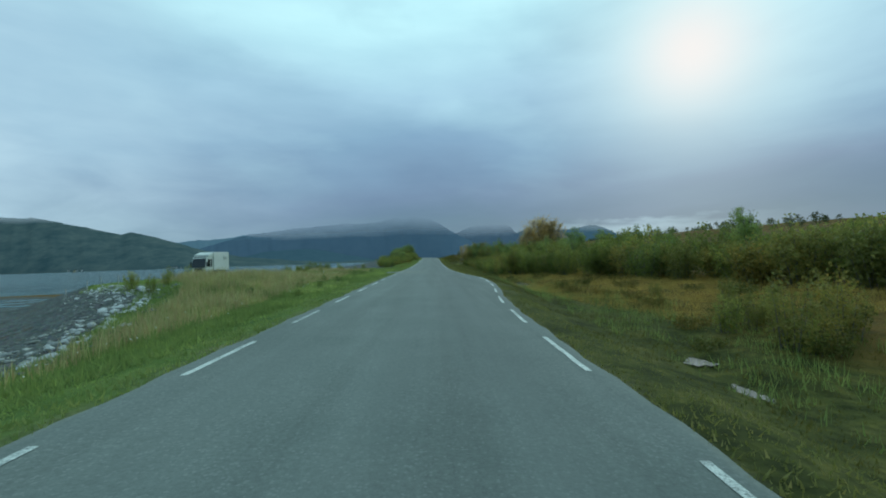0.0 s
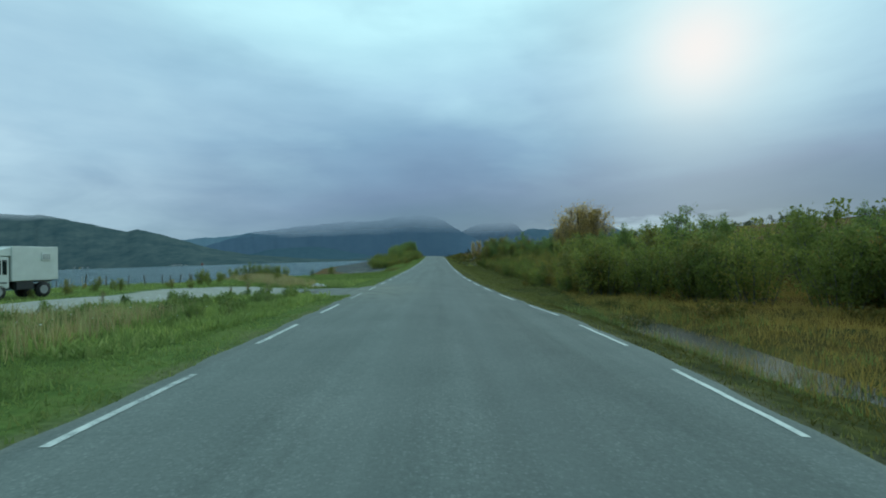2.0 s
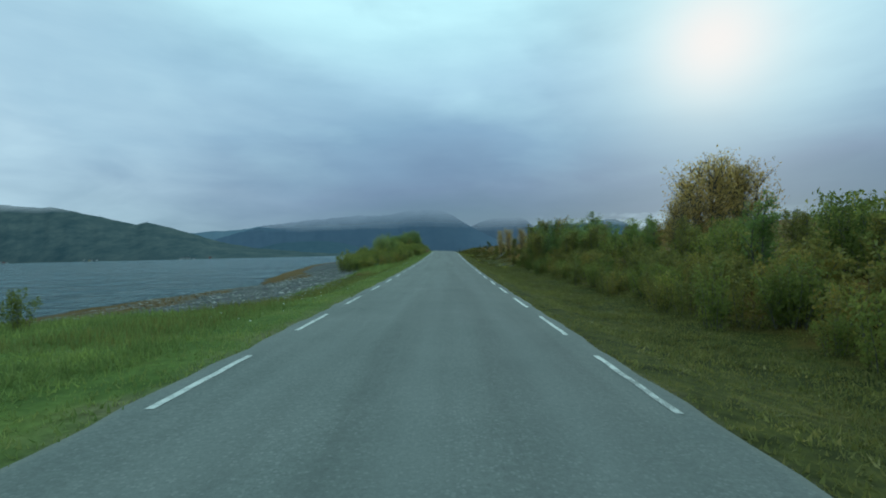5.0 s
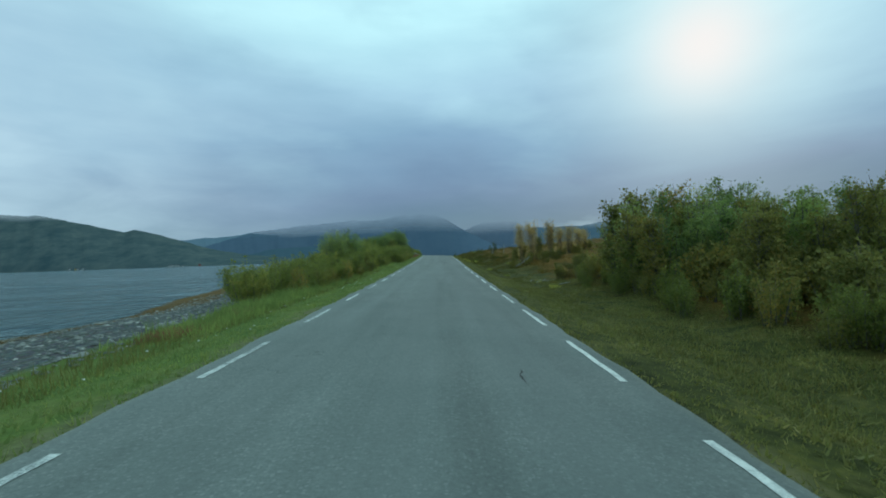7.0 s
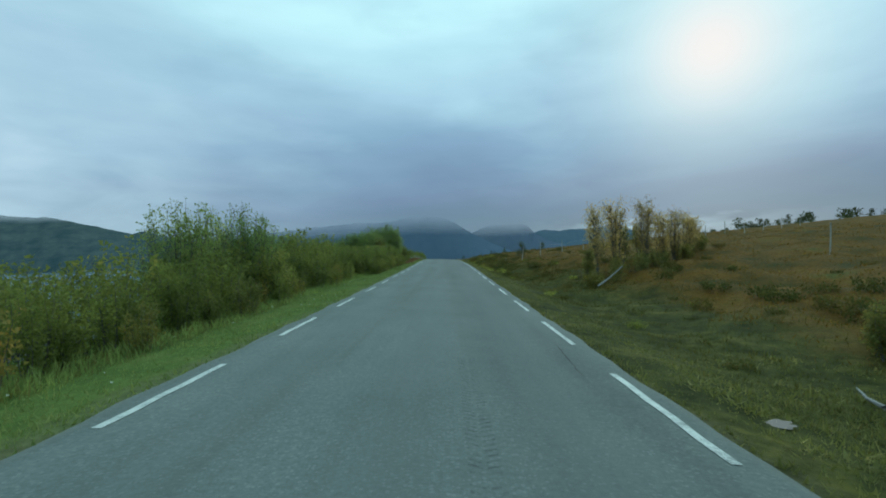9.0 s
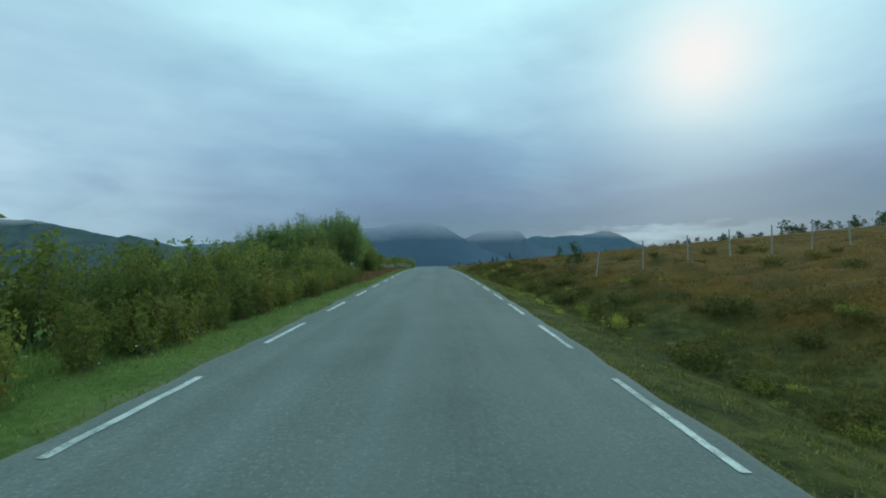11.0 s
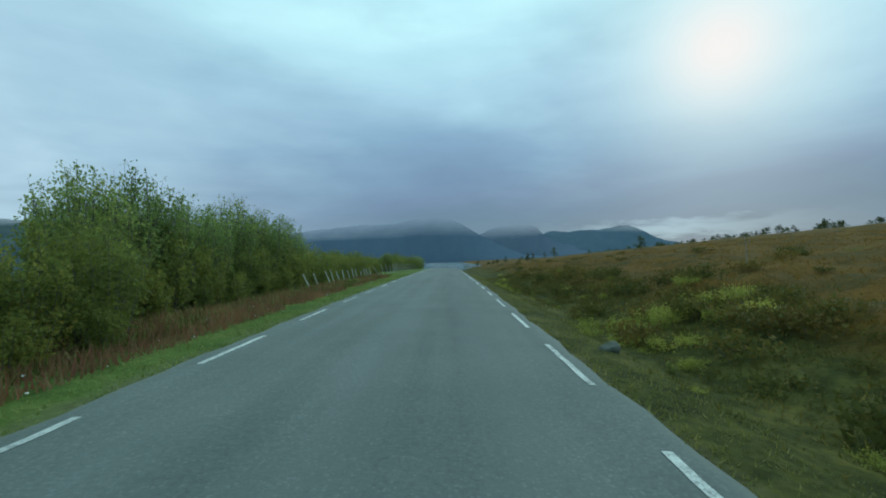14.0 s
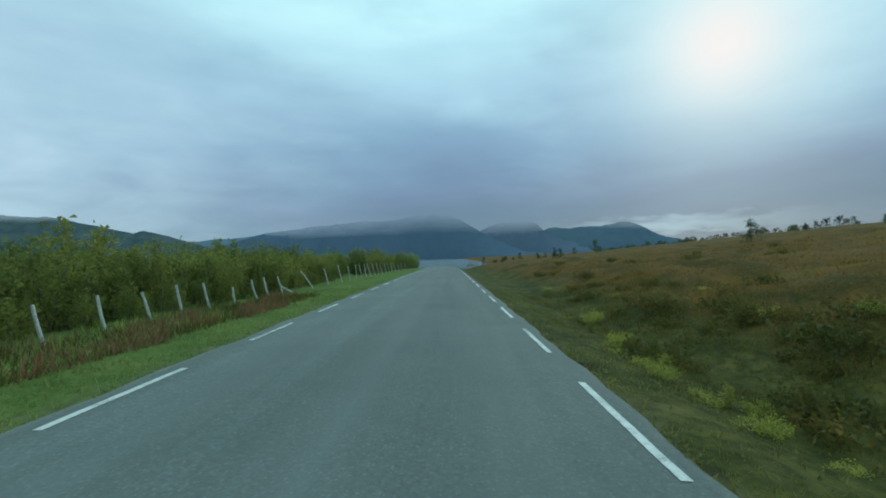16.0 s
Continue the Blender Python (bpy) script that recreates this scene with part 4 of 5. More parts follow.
row(SMALL, 9, 140, 146.6, -5.1, -4.3, .6, 1.0)
row(FARWILLOW, 40, 186, 250, -15.5, -10.0, .95, 1.2)
row(OLIVE, 8, 186, 240, -15, -11, .8, 1.0)
row(FARWILLOW, 14, 225, 262, -10, -6.5, .9, 1.4)
row(WILLOW, 11, 184.5, 201, -9.6, -8.4, .82, 1.0)
row(WILLOW, 6, 202, 216, -9.4, -8.4, .7, .9)
row(FARWILLOW, 10, 186, 212, -12.2, -10, .95, 1.1)
row(SMALL, 18, 184, 206, -8.2, -7.5, .6, 1.1)
for d, y, sc in ((-9.0, 226, .66), (-8.8, 292, .92), (-9.8, 295, .86), (-8.2, 299, .9)):
    TALL.plant(d, y, sc)
row(WILLOW, 4, 160.4, 163.0, -6.1, -5.4, .72, .92)
row(SMALL, 5, 160.2, 163.2, -5.2, -4.7, .5, .85)
row(SMALL, 14, 160, 176, -7.2, -6.5, .7, 1.15)
row(SMALL, 12, 149, 160, -7.6, -7.0, .7, 1.15)
row(SMALLOLIVE, 8, 149, 160, -7.7, -7.1, .7, 1.1)
# left meadow: scattered shrubs
for d, y, sc in ((-11.5, 19, .55), (-12, 21, .5), (-15, 23, .75), (-14.2, 25, .6), (-17.5, 33, .8), (-16.2, 32, .55)):
    SMALL.plant(d, y, sc, 1.2)
for d, y, sc in ((-18.5, 58.0, .75), (-18.1, 57.6, .6), (-17.0, 58.5, .45)):
    SMALL.plant(d, y, sc, 1.1)
for d, y, sc in ((-14.6, 63.4, .62), (-15.8, 63.9, .72), (-17.0, 63.5, .76), (-18.2, 63.0, .6)):
    WILLOW.plant(d, y, sc, 1.0)
for k in range(26):
    (SMALL, SMALL, SMALLOLIVE)[k % 3].plant(rng.uniform(-27, -9), rng.uniform(45.5, 64), rng.uniform(.3, .75), rng.uniform(.8, 1.2))
row(TALLHERB, 46, 31, 39.0, -7.6, -4.3, .45, .95)
row(TALLHERB, 30, 31, 38, -9.6, -6.0, .45, 1.0)
row(TALLHERB, 22, 17, 30, -7.4, -4.6, .4, .8)
for d, y, sc in ((-6.9, 39.3, .8), (-6.2, 39.4, .7), (-7.3, 38.7, .6), (-10.3, 36.4, .7)):
    DOCK.plant(d, y, sc)
# right side: thicket
def front(y):
    return float(np.interp(y, [8, 20, 30, 38, 44, 50, 96], [18, 17, 15, 12, 8.2, 7.4, 8.0]))


def thicket(kind, n, y0, y1, b0, b1, s0, s1):
    for k in range(n):
        y = y0 + (y1 - y0) * (k + rng.uniform(-.4, .4)) / max(1, n - 1)
        kind.plant(front(y) + rng.uniform(b0, b1), y, rng.uniform(s0, s1), rng.uniform(.9, 1.15))


thicket(FARWILLOW, 11, 12, 36, 0, 3, 1.05, 1.35)
thicket(OLIVE, 9, 10, 36, 0, 3, 1.0, 1.3)
thicket(WILLOW, 9, 35, 47, 0, 2, .95, 1.2)
thicket(OLIVE, 16, 12, 46, .5, 5, 1.0, 1.3)
thicket(FARWILLOW, 13, 14, 44, 3, 11, 1.3, 1.55)
thicket(BIRCH, 5, 24, 44, 2, 8, .68, .84)
thicket(FARWILLOW, 14, 46, 76, 6, 17, 1.2, 1.42)
thicket(BIRCH, 15, 40, 78, 5, 17, .62, .84)
thicket(WILLOW, 9, 46, 70, .3, 1.8, .5, .8)
thicket(WILLOW, 7, 72, 92, .3, 1.8, .36, .55)
thicket(SMALL, 46, 46, 100, -.6, 1.6, .6, 1.2)
thicket(SMALLOLIVE, 50, 46, 100, -.5, 3, .7, 1.3)
thicket(OLIVE, 15, 46, 70, 1.5, 5, .75, 1.0)
thicket(OLIVE, 14, 71, 96, 2.4, 5.5, .68, .9)
thicket(OLIVE, 12, 82, 97, 2.0, 3.6, .75, .95)
thicket(FARWILLOW, 6, 88, 96, 3.5, 6, .9, 1.1)
thicket(TURNING, 14, 88, 98, 2.0, 7, .58, .8)
thicket(BIRCH, 9, 89, 97.5, 2.5, 9, .58, .78)
thicket(TURNING, 10, 60, 82, 6, 11, .52, .68)
thicket(FARWILLOW, 26, 46, 97, 4, 12, .92, 1.1)
thicket(TURNING, 9, 48, 95, 4, 12, .55, .75)
row(BIRCH, 7, 97.5, 100.5, 12, 26, .7, .9)
row(TURNING, 7, 97.5, 100, 11, 24, .75, .92)
row(FARWILLOW, 6, 95.5, 98, 8.8, 15, .9, 1.1)
for d, y, sc in ((9.5, 97.2, .90), (11.0, 97.4, .97), (9.8, 95.0, .68), (12.4, 96.8, .92), (11.4, 94.6, .68), (13.8, 95.4, .72)):
    TALL.plant(d, y, sc)
for d, y, sc in ((8.8, 98.0, 1.04), (10.1, 98.2, 1.14), (8.7, 95.4, .86), (11.8, 98.0, 1.12), (8.6, 93.4, .76)):
    TURNING.plant(d, y, sc)
row(SMALLOLIVE, 20, 97.5, 106.5, 8.2, 14, .8, 1.35)
row(SMALL, 10, 98, 103.5, 8.0, 12, .7, 1.2)
row(OLIVE, 7, 100.2, 105, 8.8, 14.5, .5, .72)
row(LOW, 10, 106, 112, 7.5, 13, .8, 1.3)
for d, y, sc in ((18.8, 89.2, 1.0), (20.2, 89.8, 1.35), (21.9, 90.4, 1.62), (23.4, 91.0, 1.74), (25.0, 91.4, 1.66), (26.4, 91.8, 1.5)):
    AUTUMN.plant(d, y, sc)
for d, y, sc, tall in ((8.7, 122.5, .50, 1.62), (10.0, 123.2, .66, 1.30), (12.2, 124.2, .60, 1.34), (13.5, 125.1, .58, 1.16), (14.8, 126.0, .60, 1.08), (16.2, 127.1, .58, 1.0), (17.3, 128.2, .46, 1.0)):
    AUTUMN.plant(d, y, sc, tall)
for d, y, sc in ((7.9, 121.6, .46), (11.2, 125.2, .62), (13.0, 127.0, .56), (9.2, 124.0, .5)):
    TURNING.plant(d, y, sc)
for k in range(16):
    (SMALLOLIVE if k % 3 else OLIVE).plant(7.6 + .68 * k, 119.8 + .6 * k + rng.uniform(-.8, .8), rng.uniform(.6, 1.0) if k % 3 else rng.uniform(.35, .55))
NEARPINE.plant(9.6, 152.6, 1.0); NEARPINE.plant(27, 216.6, 1.1)
for k in range(60):
    FARPINE.plant(rng.uniform(70, 135), rng.uniform(110, 460), rng.uniform(.5, 1.1))
for k in range(190):
    y = 110 + 370 * (k + rng.uniform(-.5, .5)) / 190
    FARPINE.plant(rng.uniform(92, 122), y, rng.uniform(.6, 1.3) * (1.5 if k % 23 == 0 else 1), rng.uniform(.7, 1.2))
for k in range(26):
    PINE.plant(rng.uniform(6, 22), rng.uniform(230, 330), rng.uniform(.4, .9))
row(LOW, 110, 100, 215, 5.2, 20, .4, 1.0)
row(LOW, 50, 5, 60, 6.5, 15, .7, 1.3)
row(SMALLOLIVE, 14, 2, 20, 7.0, 15, .4, .8)
row(SMALL, 8, 3, 12, 7.0, 12, .4, .8)
row(SMALLOLIVE, 10, 5.5, 11.5, 7.6, 11.5, .8, 1.35)
for d, y, sc in ((5.0, 166.9, .7), (5.6, 166.4, .8), (6.3, 166.6, .85), (6.2, 167.6, .8), (7.0, 166.6, .8), (7.6, 166.1, .7), (4.1, 166.6, .6), (4.4, 164.9, .5), (5.0, 164.7, .55), (3.75, 165.1, .4), (5.6, 164.5, .5), (6.6, 165.3, .6), (7.3, 165.0, .6)):
    YELLOW.plant(d, y, sc * 1.2)
row(YELLOW, 26, 136, 147, 3.7, 4.7, .22, .42)
row(YELLOW, 44, 126, 192, 4.0, 5.4, .2, .42, (.7, 1.0))
row(SMALL, 16, 128, 190, 4.2, 5.6, .18, .32)
row(YELLOW, 16, 180, 188, 3.9, 5.0, .28, .5)
row(LOW, 12, 144.9, 147.2, 4.8, 7.2, .7, 1.2)
row(LOW, 30, 160, 186, 6.5, 9.0, .8, 1.3)
SMALLOLIVE.plant(4.2, 144.2, .5); SMALLOLIVE.plant(4.6, 144.9, .42); SMALL.plant(5.6, 145.2, .5)
row(YELLOW, 22, 128, 190, 4.5, 8.5, .4, .8)
row(LOW, 90, 126, 192, 4.6, 8, .5, 1.1)
row(LOW, 58, 98, 200, 4.8, 9, .3, .7)
row(YELLOW, 24, 100, 200, 4.6, 9, .25, .6)
for _k in (SMALL, SMALLOLIVE, TALLHERB, DOCK, WILLOW, FARWILLOW, TALL, OLIVE, BIRCH, AUTUMN, TURNING, PINE, NEARPINE, FARPINE, LOW, YELLOW):
    for _p in _k.patterns:
        hide_away(_p)


def blades(name, d, y, h, w, mat, label, lean=.35, seed=1, bent=False):
    """Grass: one narrow bent blade for each place."""
    r = np.random.default_rng(seed + 5000)
    n = len(d)
    x, z = road_x(y) + d, land(d, y) - .02
    an, le = r.uniform(0, 6.28, n), r.uniform(.05, 1, n) * lean
    fx, fy = np.cos(an), np.sin(an)
    a2 = r.uniform(0, 6.28, n)
    wx, wy = np.cos(a2) * w / 2, np.sin(a2) * w / 2
    base = np.stack([x, y, z], 1)
    side = np.stack([wx, wy, np.zeros(n)], 1)
    mid = base + np.stack([fx * le * h * .3, fy * le * h * .3, h * .55], 1)
    tip = base + np.stack([fx * le * h, fy * le * h, h * (1 - .3 * le)], 1)
    if bent:
        v = np.stack([base - side, base + side, mid - side * .7, mid + side * .7, tip], 1).reshape(-1, 3)
        k = np.arange(n)[:, None] * 5
        f = np.concatenate([k + [0, 1, 3], k + [0, 3, 2], k + [2, 3, 4]])
    else:
        v = np.stack([base - side, base + side, tip], 1).reshape(-1, 3)
        f = np.arange(3 * n).reshape(n, 3)
    tagged(new(name, mesh_from(name, v, f, mat)), label, "grass", kind="stuff")


def scatter(n, d0, d1, y0, y1, seed, keep=None):
    r = np.random.default_rng(seed)
    d, y = r.uniform(d0, d1, n), r.uniform(y0, y1, n)
    if keep is not None:
        k = keep(d, y); d, y = d[k], y[k]
    return d, y, r


def off_road(d, y):
    return (d < left_edge(y) + .04) & (gravel(d, y) < .3) | (d > right_edge(y) - .05)


def on_meadow(d, y):
    return off_road(d, y) & (left_edge(y) - d < shore_top(y) * 1.08)


def patch(name, n, d0, d1, y0, y1, h0, h1, w, mat, label, seed, lean=.4, keep=off_road, bent=False):
    d, y, r = scatter(n, d0, d1, y0, y1, seed, keep)
    clump = .6 + .4 * (hummock(d * 1.3, y * 1.3) > -.2)
    blades(name, d, y, r.uniform(h0, h1, len(d)) * clump, r.uniform(.6, 1.4, len(d)) * w, mat, label, lean, seed, bent)


def in_meadow(d, y):
    return off_road(d, y) & (left_edge(y) - d < shore_top(y) * .86)


def brown_band(d, y):
    """The brown grass beyond the lay-by, thinning out to both sides."""
    mid, half = -6.1 - .55 * (y - 43.6), 1.3 + .05 * (y - 43.6)
    return on_meadow(d, y) & (np.abs(d - mid) / half + .45 * hummock(d * 2.1, y * 1.7) < .9 + .25 * np.sin(d * 9 + y * 5))


patch("verge_grass", 90000, -5.4, -2.78, 0, 200, .04, .12, .034, M_GRASS, "short green verge grass along the asphalt", 101, lean=.9)
patch("verge_grass", 80000, 2.5, 4.3, 0, 200, .03, .10, .028, M_EDGE, "short yellowish grass along the asphalt", 102, lean=1.1)
patch("bank_turf", 60000, 4.0, 6.4, 0, 200, .04, .12, .026, M_BANK, "mossy olive turf beside the verge", 112, lean=1.1)
patch("meadow_grass", 70000, -13, -4.0, 0, 66, .10, .32, .026, M_GRASS, "long green meadow grass by the lay-by", 103, keep=on_meadow, lean=.7)
patch("meadow_herbs", 52000, -10, -3.8, 0, 60, .06, .24, .040, M_HERB, "low leafy green herbs in the meadow", 110, keep=on_meadow, lean=1.2)
patch("meadow_herbs", 5000, -7.8, -3.55, 33, 39.8, .12, .32, .034, M_HERB, "tall leafy green herbs at the corner of the lay-by", 132, lean=1.0, bent=True)
patch("broad_leaves", 6000, -9.0, -4.1, 28.5, 38.6, .1, .32, .085, M_HERB, "broad light-green leaves along the meadow's edge", 131, keep=on_meadow, lean=1.4)
patch("broad_leaves", 3400, -6.6, -4.1, 18.0, 24.0, .10, .26, .16, M_HERB, "broad light-green leaves in the meadow", 113, keep=on_meadow, lean=1.5)
patch("broad_leaves", 2400, -7.2, -4.4, 36.0, 38.6, .10, .34, .13, M_HERB, "broad light-green leaves beside the lay-by", 114, keep=on_meadow, lean=1.4)
patch("dry_grass", 18000, -17, -5.6, 5, 33, .35, .75, .013, M_DRY, "tall thin pale dry grass in the meadow", 104, keep=in_meadow, lean=.6, bent=True)
patch("seed_grass", 26000, -17, -5.6, 5, 33, .35, .65, .014, M_SEED, "tall reddish-brown seeding grass in the meadow", 115, keep=in_meadow, lean=.5, bent=True)
patch("meadow_grass", 44000, -28, -8, 12, 66, .10, .28, .035, M_HERB, "long pale green grass and weeds in the meadow", 116, keep=on_meadow, lean=.8)
patch("seed_grass", 22000, -18, -5.0, 43.6, 62, .3, .6, .016, M_SEED, "tall reddish-brown grass beyond the lay-by", 129, keep=brown_band, lean=.6, bent=True)
patch("broad_leaves", 5000, -6.8, -3.9, 43.8, 50, .08, .26, .12, M_HERB, "broad light-green leaves beyond the lay-by", 130, keep=on_meadow, lean=1.4)
patch("dry_grass", 5000, -18, -5.0, 43.6, 62, .3, .6, .016, M_DRY, "thin pale dry grass beyond the lay-by", 126, keep=brown_band, lean=.6, bent=True)
patch("bank_tufts", 26000, 4.6, 9.5, 118, 200, .08, .26, .026, M_BANK, "tussocks of yellow-green grass on the bank", 111, lean=.9)
patch("sedge", 64000, 5.2, 19, 12, 48, .15, .42, .017, M_SEDGE, "orange-brown sedge in the wet hollow", 105, lean=.7, keep=lambda d, y: off_road(d, y) & (d > 5.6 + .10 * np.abs(y - 30)))
patch("ditch_reeds", 12000, 5.0, 9.5, 4, 40, .15, .40, .018, M_GRASS, "green reeds standing in the ditch", 117, lean=.6, keep=lambda d, y: off_road(d, y) & (hummock(d * 2.1, y * 1.7) > -.1))
patch("verge_herbs", 52000, 4.0, 9.0, 38, 104, .06, .22, .022, M_EDGE, "straggling yellow-green herbs before the thicket", 119, lean=1.2)
patch("seaweed", 16000, -30, -7, 58, 118, .04, .16, .09, M_WEED, "brown seaweed stranded along the tide line", 123, lean=1.6, keep=lambda d, y: (np.abs(land(d, y) - SEA_Z - .65) < .6) & (hummock(d * 1.6, y * 1.2) > -.5))
patch("leafy_herbs", 32000, 3.3, 8.5, 40, 106, .04, .13, .045, M_EDGE, "low leafy herbs on the verge before the thicket", 127, lean=1.6)
patch("leafy_herbs", 20000, 3.6, 7.5, 126, 192, .04, .14, .045, M_BANK, "low leafy herbs on the bank", 128, lean=1.6)
patch("moor_grass", 110000, 5.5, 40, 98, 215, .06, .20, .036, M_MOOR, "rust-brown moor grass on the rising ground", 106, lean=1.1, keep=lambda d, y: d > np.where(y < 126, 8.5, 7.0) + 1.2 * hummock(d * .6, y * .5))
patch("bank_grass", 60000, 4.6, 10, 0, 200, .05, .15, .028, M_BANK, "rough olive grass at the foot of the bank", 107, lean=1.0)
patch("shore_grass", 16000, -7.2, -4.5, 60, 112, .10, .30, .018, M_EDGE, "thin pale grass at the top of the beach", 108, keep=on_meadow)
patch("tall_weeds", 30000, -7.4, -4.7, 86, 190, .10, .36, .04, M_HERB, "tall leafy weeds in front of the thicket", 109, lean=.8)
patch("meadow_herbs", 12000, -9.5, -3.9, 31, 38.8, .1, .38, .024, M_HERB, "tall leafy herbs beside the lay-by", 120, lean=1.1, bent=True)
patch("verge_tufts", 30000, 3.2, 6.5, 0, 200, .05, .16, .02, M_EDGE, "straw-coloured tufts along the verge", 121, lean=1.0, keep=lambda d, y: off_road(d, y) & (hummock(d * 2.3, y * 1.9) > .45))
patch("red_herbs", 1500, -6.6, -5.5, 86.0, 91, .1, .34, .028, M_RED, "reddish-brown fireweed at the top of the beach", 124, lean=.7)
patch("thicket_weeds", 12000, -9.5, -5.0, 87, 101, .2, .6, .022, M_HERB, "tall weeds at the end of the thicket", 122, lean=.6, bent=True, keep=on_meadow)
patch("red_herbs", 46000, -6.5, -3.3, 132, 196, .08, .46, .034, M_RED, "reddish-brown fireweed strip along the verge", 118, lean=.7, keep=lambda d, y: off_road(d, y) & (d < np.interp(y, [132, 140, 146, 150, 165, 185, 196], [-5.2, -4.5, -3.8, -3.5, -3.8, -4.15, -4.2])) & ((y < 140.2) | (y > 144.2)) & (hummock(d * 2.2, y * .9) > -.9 + 1.1 * step(172, 182, y)))
patch("strip_weeds", 26000, -6.7, -4.3, 130, 196, .08, .42, .024, M_BANK, "green weeds among the fireweed", 125, lean=.8)
# ================= things =================
def bm_mesh(name, bm, mat, smooth=False):
    me = bpy.data.meshes.new(name)
    bm.to_mesh(me); bm.free()
    me.materials.append(mat)
    if smooth:
        for p in me.polygons:
            p.use_smooth = True
    return me


def box_bm(x0, y0, z0, x1, y1, z1, bev=0.0, taper=None):
    bm = bmesh.new()
    bmesh.ops.create_cube(bm, size=1)
    for v in bm.verts:
        v.co = Vector(((x0 + x1) / 2 + v.co.x * (x1 - x0), (y0 + y1) / 2 + v.co.y * (y1 - y0), (z0 + z1) / 2 + v.co.z * (z1 - z0)))
        if taper:
            taper(v.co)
    if bev:
        bmesh.ops.bevel(bm, geom=bm.edges[:], offset=bev, segments=2, affect="EDGES", profile=.6)
    return bm


def cyl_bm(r, w, centre, sides=20, r2=None):
    """A cylinder lying along x."""
    bm = bmesh.new()
    bmesh.ops.create_cone(bm, cap_ends=True, segments=sides, radius1=r, radius2=r if r2 is None else r2, depth=w, matrix=Matrix.Translation(centre) @ Matrix.Rotation(math.pi / 2, 4, "Y"))
    return bm


def plain(name, col, rough=.5, metal=0.0, wear=.25):
    return simple(name, [(.3, tuple(c * (1 - wear) for c in col)), (.7, col)], 2.5, rough, metal)


M_TRUCK = plain("pale_cream_paint", (.62, .64, .60), .45, wear=.12)
M_TRUCKDARK = plain("dark_chassis_paint", (.03, .033, .035), .7)
M_TYRE = plain("tyre_rubber", (.025, .025, .026), .9)
M_RIM = plain("grey_wheel_steel", (.30, .31, .31), .5)
M_GLASS = simple("dark_window_glass", [(.3, (.012, .018, .02)), (.7, (.02, .028, .03))], 2, .06)
M_LAMP = simple("headlamp_lens", [(.3, (.6, .62, .6)), (.7, (.8, .8, .78))], 4, .15)


